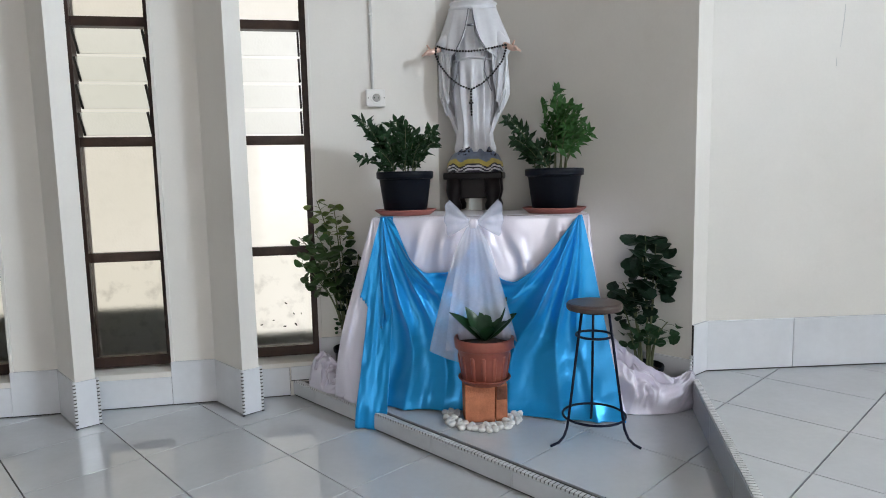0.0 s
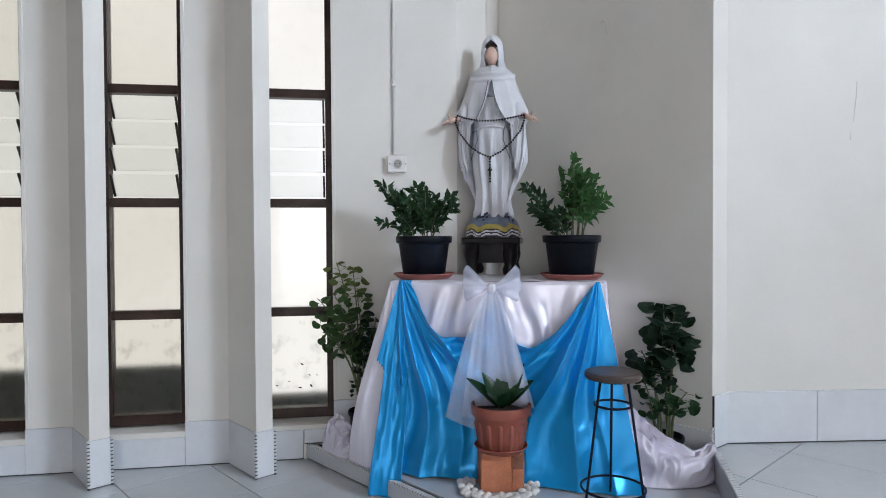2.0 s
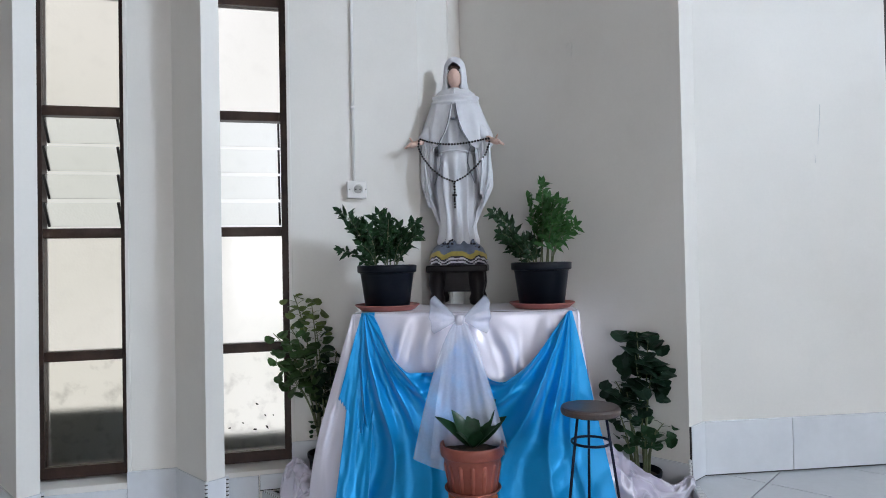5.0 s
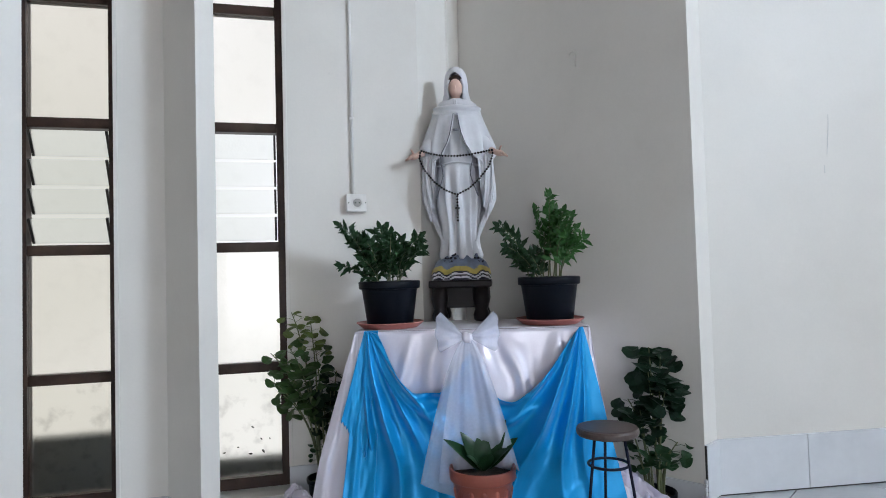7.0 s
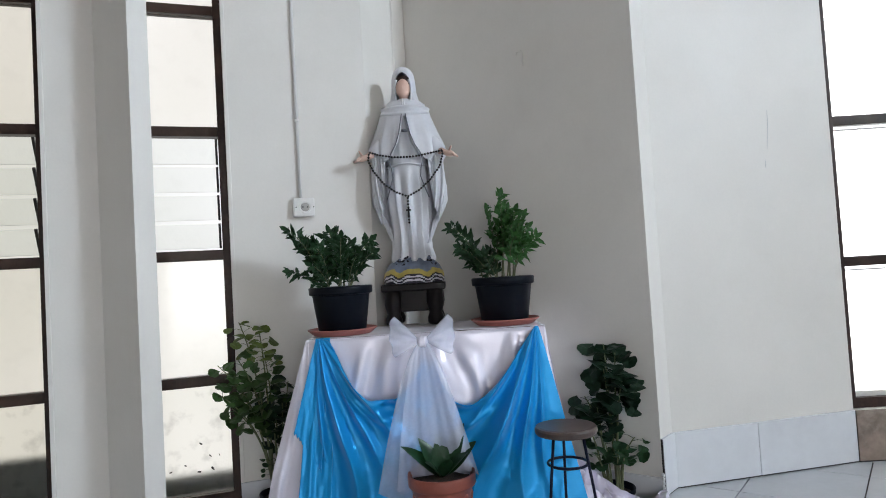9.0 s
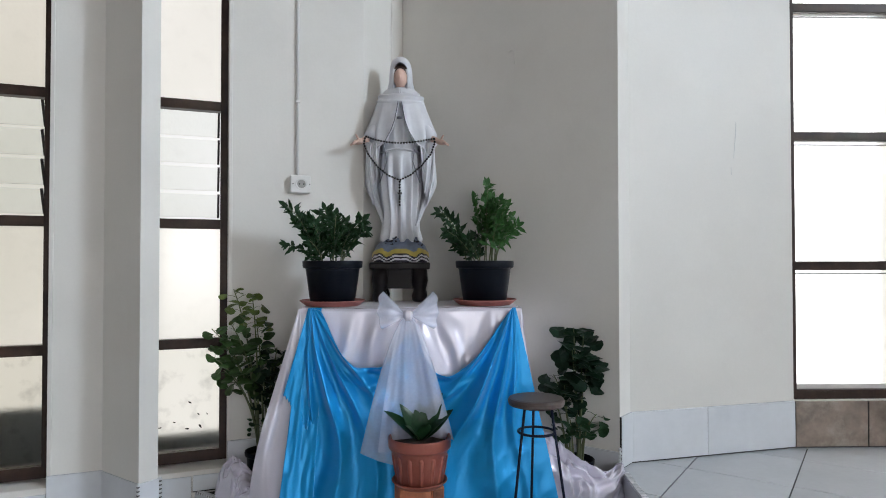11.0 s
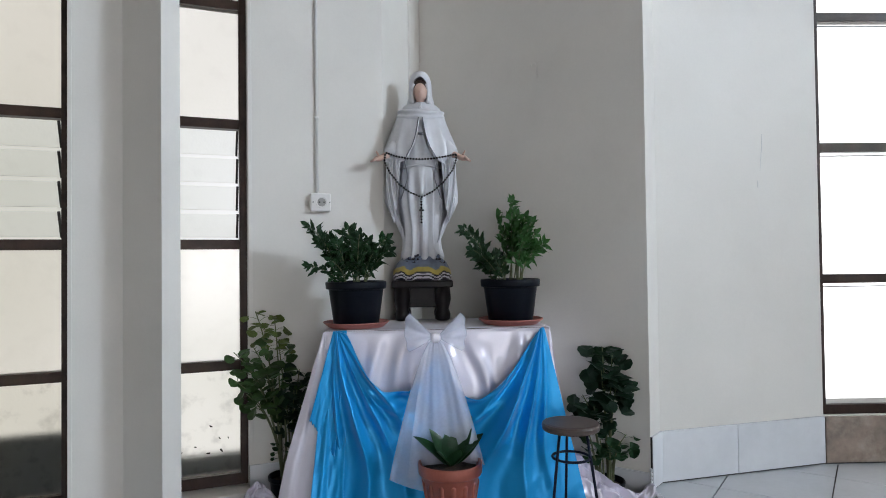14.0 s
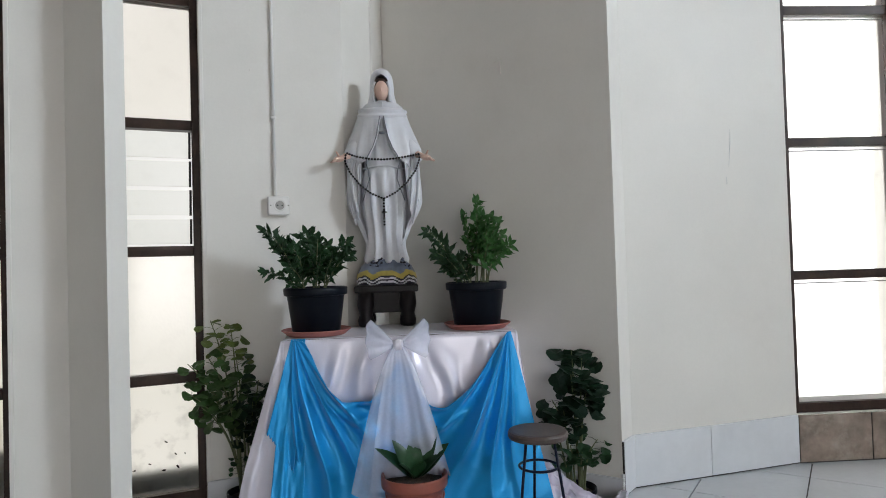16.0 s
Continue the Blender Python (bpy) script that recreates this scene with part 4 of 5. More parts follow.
rng = random.Random(5)
SZ = 0.024
HP = 0.190
lp = TM @ Vector((0.118, 0.135, TH + 0.0045))
rp = TM @ Vector((0.795, 0.150, TH + 0.0045))
saucer(lp, 0.142, SAUCER, "faded terracotta plastic saucer under a black pot")
saucer(rp, 0.142, SAUCER, "faded terracotta plastic saucer under a black pot")
p = thing("potted_plant", lp + Vector((0, 0, 0.007)), "bushy dark green plant in black plastic pot", "potted plant", rz=TANG)
pot_body(p, 0.130, 0.097, HP, BLACKPOT, 0.034)
feathery(p, HP, [(-0.20, -0.03, 0.24), (-0.16, 0.03, 0.17), (-0.19, -0.05, 0.07), (-0.12, 0.02, 0.19), (-0.08, -0.06, 0.16), (-0.035, 0.0, 0.225), (0.0, 0.05, 0.19), (0.02, -0.05, 0.20), (0.055, 0.02, 0.17), (0.08, -0.04, 0.12), (0.135, 0.0, 0.185), (0.145, -0.03, 0.13), (-0.05, 0.07, 0.13), (0.03, -0.08, 0.10), (-0.10, -0.07, 0.09)], LEAF_DARK, rng)
p = thing("potted_plant", rp + Vector((0, 0, 0.007)), "taller fresh green plant in black plastic pot", "potted plant", rz=TANG)
pot_body(p, 0.130, 0.097, HP, BLACKPOT, 0.034)
feathery(p, HP, [(-0.20, 0.0, 0.22), (-0.17, -0.03, 0.13), (-0.13, 0.02, 0.08), (-0.09, -0.05, 0.10), (-0.04, 0.04, 0.11)], LEAF_DARK, rng)
feathery(p, HP, [(0.015, 0.0, 0.34), (0.04, 0.03, 0.28), (0.065, -0.03, 0.27), (0.10, 0.0, 0.25), (0.12, 0.02, 0.20), (0.145, -0.02, 0.155), (0.02, -0.04, 0.23), (-0.045, 0.0, 0.28), (0.075, 0.05, 0.22), (-0.01, 0.02, 0.19), (0.05, -0.06, 0.16), (0.10, -0.05, 0.13)], LEAF_MID, rng, bare=0.36)


def round_leaf(bm, c, way, up, r, rng):
    """A cupped round leaf with a shallow notch."""
    way = way.normalized()
    side = way.cross(up).normalized()
    nor = side.cross(way).normalized()
    mid = bm.verts.new(c + way * r * 0.9 - nor * r * 0.12)
    rim = []
    for k in range(10):
        a = 2 * math.pi * k / 10
        q = r * (0.72 if k == 5 else 1.0) * rng.uniform(0.93, 1.05)
        rim.append(bm.verts.new(c + way * (r * 0.95 + q * math.cos(a)) + side * q * math.sin(a) + nor * r * 0.16 * math.sin(a * 2 + 1)))
    for k in range(10):
        bm.faces.new((mid, rim[k], rim[(k + 1) % 10]))


def round_bush(p, h, stems, leaf_mat, rng, r=0.027, per=10, low=0.55):
    for bx, by, tx, ty, tz in stems:
        base, tip = Vector((bx, by, h - 0.03)), Vector((tx, ty, tz))
        ctrl = Vector((base.x + (tip.x - base.x) * 0.12, base.y + (tip.y - base.y) * 0.12, base.z + (tip.z - base.z) * 0.68)) + Vector((rng.uniform(-0.012, 0.012), rng.uniform(-0.01, 0.01), 0))
        n = 12
        pts = bezier(base, ctrl, tip, n)
        stem = part("stem", tube(bmesh.new(), pts, [0.0055 - 0.0035 * i / n for i in range(n + 1)], 6), STALK, p, smooth=True)
        bm = bmesh.new()
        for k in range(per):
            q = low + (1 - low) * (k + rng.uniform(0, 0.8)) / per
            i = min(n - 1, int(q * n))
            c = pts[i].lerp(pts[i + 1], min(1, q * n - i))
            a = k * 2.4 + rng.uniform(-0.5, 0.5)
            way = Vector((math.cos(a), math.sin(a) * 0.8, rng.uniform(-0.15, 0.55))).normalized()
            reach = rng.uniform(0.025, 0.065) * (1.15 - 0.5 * q)
            end = c + way * reach
            tube(bm, [c, c + way * reach * 0.6 + Vector((0, 0, 0.004)), end], 0.0011, 4)
            lean = Vector((way.x, way.y - 0.25, rng.uniform(-0.6, 0.5)))
            round_leaf(bm, end, lean, Vector((rng.uniform(-0.4, 0.4), -0.55, 0.9)), r * rng.uniform(0.65, 1.15), rng)
        part("leaves", bm, leaf_mat, stem)


p = thing("floor_plant", (-0.010, 3.195, PLAT), "leggy round-leaved plant in black pot beside the window", "potted plant")
pot_body(p, 0.080, 0.060, 0.185, BLACKPOT, 0.022)
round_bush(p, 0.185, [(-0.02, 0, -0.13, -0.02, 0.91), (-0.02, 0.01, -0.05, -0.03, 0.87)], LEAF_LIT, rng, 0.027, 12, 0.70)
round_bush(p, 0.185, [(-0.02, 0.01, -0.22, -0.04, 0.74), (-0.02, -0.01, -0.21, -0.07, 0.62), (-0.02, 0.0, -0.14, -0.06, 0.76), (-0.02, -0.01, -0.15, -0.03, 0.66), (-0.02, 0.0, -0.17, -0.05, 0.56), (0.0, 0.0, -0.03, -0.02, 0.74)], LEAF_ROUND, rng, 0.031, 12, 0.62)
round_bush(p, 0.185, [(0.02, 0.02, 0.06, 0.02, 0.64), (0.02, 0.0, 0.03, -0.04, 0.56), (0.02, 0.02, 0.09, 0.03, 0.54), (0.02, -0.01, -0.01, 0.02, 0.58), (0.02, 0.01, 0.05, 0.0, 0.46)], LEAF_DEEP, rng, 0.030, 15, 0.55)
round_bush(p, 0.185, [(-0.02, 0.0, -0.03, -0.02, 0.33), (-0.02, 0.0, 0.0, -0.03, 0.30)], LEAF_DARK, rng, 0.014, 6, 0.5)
p = thing("floor_plant", (1.280, 2.680, PLAT), "dark broad-leaved plant in black pot in the niche", "potted plant")
pot_body(p, 0.088, 0.068, 0.17, BLACKPOT, 0.024)
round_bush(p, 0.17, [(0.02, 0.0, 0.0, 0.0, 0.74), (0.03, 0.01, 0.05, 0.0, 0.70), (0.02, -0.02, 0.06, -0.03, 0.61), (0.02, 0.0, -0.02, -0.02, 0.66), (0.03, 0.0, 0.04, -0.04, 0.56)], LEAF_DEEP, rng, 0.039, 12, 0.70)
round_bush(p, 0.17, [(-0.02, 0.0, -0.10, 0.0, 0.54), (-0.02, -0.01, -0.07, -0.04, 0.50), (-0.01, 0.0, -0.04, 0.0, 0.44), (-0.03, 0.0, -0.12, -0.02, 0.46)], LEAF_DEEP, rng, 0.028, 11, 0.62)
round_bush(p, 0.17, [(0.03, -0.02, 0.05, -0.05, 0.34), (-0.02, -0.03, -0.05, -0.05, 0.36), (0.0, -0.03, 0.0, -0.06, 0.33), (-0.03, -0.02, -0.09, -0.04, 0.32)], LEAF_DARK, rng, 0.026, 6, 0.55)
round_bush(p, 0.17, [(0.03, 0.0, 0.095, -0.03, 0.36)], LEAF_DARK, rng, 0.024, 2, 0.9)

# pot on bricks with pebbles round it
PC = Vector((0.552, 2.600, 0))
bang = -3
BRZ = 0.160
bricks = []
for x0, x1, y0, y1, h in ((-0.088, 0.036, -0.035, 0.075, BRZ), (0.039, 0.088, -0.03, 0.075, BRZ - 0.001)):
    b = thing("brick", (PC.x, PC.y, PLAT), "orange clay brick standing under the flower pot", "brick", "bricks under pot", rz=bang)
    bb = boxed((x0, y0, 0), (x1, y1, h), 0.004)
    for v in bb.verts:
        v.co += Vector((0.0012 * noise.noise(v.co * 40), 0.0012 * noise.noise(v.co * 40 + Vector((9, 0, 0))), 0))
    part("block", bb, BRICK, b)
    bricks.append(b)
part("chip", boxed((0.043, -0.0325, 0.092), (0.085, -0.028, 0.150), 0.002), material("scorched_brick", (0.20, 0.075, 0.045), 0.9, vary=0.3, scale=30, bump=0.6), bricks[1], "darker broken face")
saucer((PC.x, PC.y + 0.01, PLAT + BRZ), 0.108, TERRA, "terracotta plastic saucer on the bricks")
p = thing("potted_plant", (PC.x, PC.y + 0.01, PLAT + BRZ + 0.007), "broad-leaved plant in ribbed terracotta pot", "potted plant")
pot_body(p, 0.122, 0.090, 0.185, TERRA, 0.046, 14)
for k, (a, el, ln, w) in enumerate(((2.9, 0.85, 0.185, 0.066), (2.5, 1.15, 0.16, 0.066), (0.5, 1.1, 0.205, 0.074), (0.15, 0.80, 0.175, 0.070), (1.4, 1.3, 0.15, 0.066), (4.9, 1.0, 0.11, 0.056), (5.7, 0.9, 0.135, 0.060), (3.8, 0.9, 0.11, 0.054))):
    bm = bmesh.new()
    way = Vector((math.cos(a) * math.cos(el), math.sin(a) * math.cos(el) * 0.8 - 0.12, math.sin(el)))
    leaf(bm, Vector((0.012 * math.cos(a), 0.012 * math.sin(a), 0.168)), way, Vector((-way.y * 0.2, -0.4, 1)), ln, w, 0.22, 10, 0.3, 0.8)
    part("leaf", bm, LEAF_BIG, p, smooth=True)

pm = bmesh.new()
bmesh.ops.create_icosphere(pm, subdivisions=2, radius=1)
for v in pm.verts:
    v.co *= 1 + 0.10 * noise.noise(v.co * 1.3)
pebble = part("pebble", pm, PEBBLE, smooth=True)
tagged(pebble, "smooth white pebble lying round the bricks", "pebble", "white pebbles")
spots = []
while len(spots) < 44:
    a, r = rng.uniform(0, 2 * math.pi), rng.uniform(0.108, 0.163)
    q = (PC.x - 0.008 + r * math.cos(a) * 1.0, PC.y + 0.01 + r * math.sin(a) * 0.92)
    if all(math.hypot(q[0] - o[0], q[1] - o[1]) > 0.0235 for o in spots) and (a > 2.4 or a < 0.75):
        spots.append(q)
for k, q in enumerate(spots):
    sx, sy, sz = rng.uniform(0.015, 0.023), rng.uniform(0.012, 0.017), rng.uniform(0.010, 0.014)
    m = pose(q[0], q[1], PLAT + sz * 0.97, 0, 0, rng.uniform(0, 180)) @ Matrix.Diagonal((sx, sy, sz, 1))
    o = pebble if k == 0 else pebble.copy()
    if k:
        scene.collection.objects.link(o)
    o.matrix_world = m

# ---- bar stool ----
SC = Vector((0.920, 2.335, PLAT))
stool = thing("bar_stool", SC, "round brown stool with thin dark steel legs", "stool")
part("seat", lathe(bmesh.new(), [(0.085, 0.502), (0.101, 0.505), (0.104, 0.512), (0.104, 0.522), (0.100, 0.529), (0.09, 0.531), (0.002, 0.5305)], 48), SEAT, stool)
part("seat_plate", lathe(bmesh.new(), [(0.07, 0.496), (0.072, 0.502)], 24), STEEL, stool)
for wx, wy in ((0.733, 2.280), (1.050, 2.202), (0.977, 2.520)):
    d = Vector((wx - SC.x, wy - SC.y, 0)).normalized()
    rr = math.hypot(wx - SC.x, wy - SC.y)
    prof = [(0.057, 0.500), (0.078, 0.36), (0.098, 0.22), (0.114, 0.11), (0.122, 0.065), (0.137, 0.032), (0.160, 0.014), (rr, 0.0065)]
    part("leg", tube(bmesh.new(), [d * r + Vector((0, 0, z)) for r, z in prof], 0.0052, 8), STEEL, stool, smooth=True)
for r, z in ((0.067, 0.405), (0.117, 0.095)):
    part("ring", tube(bmesh.new(), [vec(r, 2 * math.pi * k / 40, z) for k in range(40)], 0.0048, 8, True), STEEL, stool, smooth=True)

# ---- stand and statue ----
SPOS = Vector((0.645, 3.255, TOPZ + 0.005))
SROT = -17
stand = thing("statue_stand", SPOS, "small black lacquered wooden stand on the table", "stand", rz=SROT)
part("top", boxed((-0.145, -0.115, 0.155), (0.145, 0.115, 0.188), 0.006), BLACKWOOD, stand)
for y in (-0.095, 0.075):
    part("apron", boxed((-0.12, y, 0.062), (0.12, y + 0.02, 0.157), 0.004), BLACKWOOD, stand)
for x in (-1, 1):
    part("apron", boxed((x * 0.11 - 0.01, -0.075, 0.10), (x * 0.11 + 0.01, 0.075, 0.157), 0.004), BLACKWOOD, stand)
    for y in (-0.09, 0.09):
        lg = bmesh.new()
        lathe(lg, [(0.026, 0), (0.036, 0.008), (0.038, 0.03), (0.029, 0.055), (0.036, 0.08), (0.04, 0.10), (0.036, 0.157)], 20, (x * 0.095, y, 0))
        part("leg", lg, BLACKWOOD, stand, smooth=True)


def loft(bm, rings, mat_index, close=True, cap=True):
    vs = [[bm.verts.new(p) for p in r] for r in rings]
    n = len(vs[0])
    for a, b in zip(vs, vs[1:]):
        for i in range(n if close else n - 1):
            j = (i + 1) % n
            f = bm.faces.new((a[i], a[j], b[j], b[i]))
            f.material_index, f.smooth = mat_index, True
    if cap and close:
        for r, fl in ((vs[0], True), (vs[-1], False)):
            f = bm.faces.new(r[::-1] if fl else r)
            f.material_index = mat_index


def ease(z, table):
    zs = [t[0] for t in table]
    return [float(np.interp(z, zs, [t[i] for t in table])) for i in range(1, len(table[0]))]


def ball(bm, c, r, mat_index, nu=20, nv=14, turn=None):
    c = Vector(c)
    rings = []
    for j in range(nv + 1):
        b = math.pi * (j / nv - 0.5)
        row = [Vector((r[0] * math.cos(b) * math.cos(2 * math.pi * i / nu), r[1] * math.cos(b) * math.sin(2 * math.pi * i / nu), r[2] * math.sin(b))) for i in range(nu)]
        rings.append([c + (turn @ p if turn else p) for p in row])
    loft(bm, rings, mat_index)


st = bmesh.new()
# painted mound
MO = [(0.0, 0.142, 0.112), (0.02, 0.146, 0.116), (0.05, 0.14, 0.112), (0.085, 0.122, 0.10), (0.115, 0.09, 0.078), (0.128, 0.03, 0.03)]
zs = np.linspace(0, 0.128, 40)
N = 96
vs = []
for z in zs:
    a, b = ease(z, MO)
    vs.append([st.verts.new((a * math.cos(2 * math.pi * i / N) * (1 + 0.02 * math.sin(6.28 * 5 * i / N)), b * math.sin(2 * math.pi * i / N), z)) for i in range(N)])
for j in range(len(vs) - 1):
    for i in range(N):
        k = (i + 1) % N
        f = st.faces.new((vs[j][i], vs[j][k], vs[j + 1][k], vs[j + 1][i]))
        h = zs[j] - 0.008 * math.sin(2 * math.pi * i / N * 7) - 0.004 * math.sin(2 * math.pi * i / N * 13)
        f.material_index = 5 if h < 0.004 or 0.012 < h < 0.020 or 0.028 < h < 0.036 else 0 if h < 0.036 else 4 if h < 0.060 else 3
        f.smooth = True
st.faces.new(vs[0][::-1])
f = st.faces.new(vs[-1])
f.material_index = 3
# dark flowers and coils on the mound
frng = random.Random(5)
for x, y, z in ((-0.045, -0.078, 0.112), (-0.020, -0.086, 0.112), (-0.062, -0.072, 0.096), (0.072, -0.064, 0.112), (0.090, -0.060, 0.094), (0.102, -0.052, 0.078), (-0.036, -0.090, 0.096)):
    for q in range(7):
        a = q * 0.9 + frng.random()
        ball(st, (x + 0.010 * math.cos(a), y - 0.003 * frng.random(), z + 0.009 * math.sin(a)), (0.0075, 0.005, 0.0052), 5 if q % 3 else 3, 8, 6, Matrix.Rotation(frng.uniform(-1, 1), 3, "Y"))
# gown with deep rounded folds
GO = [(0.10, 0.088, 0.078, -0.005), (0.115, 0.094, 0.082, -0.005), (0.16, 0.084, 0.076, 0.0), (0.24, 0.080, 0.074, 0.0), (0.36, 0.092, 0.080, 0.0), (0.52, 0.096, 0.082, 0.0), (0.555, 0.090, 0.078, 0.0), (0.64, 0.104, 0.084, 0.0), (0.72, 0.108, 0.080, 0.0), (0.79, 0.098, 0.074, 0.0), (0.825, 0.076, 0.062, 0.0), (0.85, 0.052, 0.050, 0.0), (0.875, 0.036, 0.036, -0.004)]
rings = []
for z in np.linspace(0.10, 0.875, 80):
    a, b, cy = ease(z, GO)
    low = max(0, min(1, (0.56 - z) / 0.16))
    high = max(0, min(1, (z - 0.56) / 0.05)) * max(0, min(1, (0.82 - z) / 0.1))
    ring_ = []
    for i in range(N * 2):
        t = 2 * math.pi * i / (N * 2)
        wv = 0.9 * math.sin(2 * t + 1.3) + 0.6 * math.sin(3 * t + 3 * z)
        fold = ridge(11 * t + wv + 1.2 * math.sin(z * 5 + t)) ** 0.7
        side = ridge(23 * t + 2 * wv)
        spill = 0.05 * max(0, (0.16 - z) / 0.06) * math.sin(5 * t + 1)
        q = 1 + low * (0.30 * fold - 0.16 + 0.03 * side) + high * (0.06 * ridge(16 * t + wv) - 0.03) + spill
        ring_.append((a * q * math.cos(t), cy + b * q * math.sin(t), z))
    rings.append(ring_)
loft(st, rings, 0)
tube(st, [(0.098 * math.cos(t), 0.086 * math.sin(t), 0.553 + 0.004 * math.sin(3 * t)) for t in [2 * math.pi * i / 40 for i in range(40)]], 0.0055, 6, True)
# mantle: open in front below the breast, hanging from the arms
MA = [(0.15, 0.084, 0.076, 1.00), (0.21, 0.104, 0.086, 1.05), (0.26, 0.120, 0.090, 1.08), (0.32, 0.146, 0.096, 1.10), (0.385, 0.172, 0.100, 1.12), (0.45, 0.173, 0.102, 1.08), (0.53, 0.166, 0.102, 0.98), (0.575, 0.162, 0.104, 0.62), (0.598, 0.180, 0.114, 0.40), (0.645, 0.178, 0.114, 0.22), (0.70, 0.158, 0.108, 0.15), (0.757, 0.136, 0.102, 0.09), (0.79, 0.124, 0.096, 0.06), (0.83, 0.106, 0.086, 0.04), (0.86, 0.082, 0.070, 0.03)]
rings, inner = [], []
M = 150
for z in np.linspace(0.15, 0.86, 72):
    a, b, gap = ease(z, MA)
    r1, r2 = [], []
    for i in range(M + 1):
        t = -math.pi / 2 + gap + (2 * math.pi - 2 * gap) * i / M
        edge = min(i, M - i) / M
        drape = 1.2 * math.sin(2 * t + 5 * z) + 0.8 * math.sin(t * 3 + 1)
        q = 1 + max(0, min(1, (0.80 - z) / 0.25)) * (0.11 * ridge(13 * t + drape) - 0.055 + 0.03 * noise.noise((math.cos(t) * 4, math.sin(t) * 4, z * 5))) + 0.03 * math.exp(-edge * 40) * math.sin(z * 38)
        dz = 0.05 * (1 - math.exp(-edge * 9)) * max(0, (0.35 - z)) / 0.2 - 0.02 * math.sin(t * 5) * max(0, 0.3 - z) * 2
        r1.append((a * q * math.cos(t), b * q * math.sin(t), z + dz))
        r2.append(((a * q - 0.006) * math.cos(t), (b * q - 0.006) * math.sin(t), z + dz))
    rings.append(r1)
    inner.append(r2)
loft(st, rings, 0, close=False)
loft(st, inner, 0, close=False)
for pick in (0, M):
    tube(st, [r[pick] for r in rings[3:]], 0.0042, 6)
# cowl across the shoulders and the veil over the head
rings = []
for k in range(22):
    w = k / 21
    ring_ = []
    for i in range(96):
        t = 2 * math.pi * i / 96
        nz = noise.noise((math.cos(t) * 1.6, math.sin(t) * 1.6, w * 2.5 + 2))
        fat = 0.0065 * math.sin(w * 17 + 2.6 * nz + 1.4 * math.sin(t + 0.5)) * math.sin(math.pi * min(1, w * 1.1))
        a, b = 0.118 + 0.007 * math.sin(math.pi * w) - 0.056 * w ** 1.9 + fat, 0.094 + 0.007 * math.sin(math.pi * w) - 0.036 * w ** 1.8 + fat
        ring_.append((a * math.cos(t), b * math.sin(t) - 0.004, 0.797 + 0.072 * w + (0.020 - 0.010 * w) * math.sin(t) + 0.006 * nz * (1 - w)))
    rings.append(ring_)
loft(st, rings, 0, cap=False)
VE = [(0.84, 0.082, 0.066, 0.70), (0.87, 0.068, 0.062, 0.62), (0.91, 0.058, 0.060, 0.66), (0.95, 0.056, 0.062, 0.66), (0.975, 0.054, 0.062, 0.58), (0.992, 0.051, 0.060, 0.30), (1.000, 0.049, 0.058, 0.0), (1.014, 0.043, 0.052, 0.0), (1.028, 0.033, 0.042, 0.0), (1.036, 0.020, 0.026, 0.0), (1.040, 0.002, 0.003, 0.0)]
rings = []
for z in np.concatenate([np.linspace(0.84, 1.02, 28), np.linspace(1.023, 1.04, 10)]):
    a, b, gap = ease(z, VE)
    rings.append([(a * (1 + 0.05 * math.sin(t * 7 + 9 * z)) * math.cos(t), 0.012 + b * math.sin(t), z) for t in [-math.pi / 2 + gap + (2 * math.pi - 2 * gap) * i / 64 for i in range(65)]])
loft(st, rings, 0, close=False)
ball(st, (0, -0.002, 0.945), (0.0450, 0.050, 0.052), 2)
ball(st, (0, -0.022, 0.926), (0.0350, 0.042, 0.051), 1)
ball(st, (0, -0.010, 0.880), (0.022, 0.024, 0.040), 1, 14, 8)
ball(st, (0, -0.060, 0.922), (0.0045, 0.006, 0.012), 1, 8, 6)
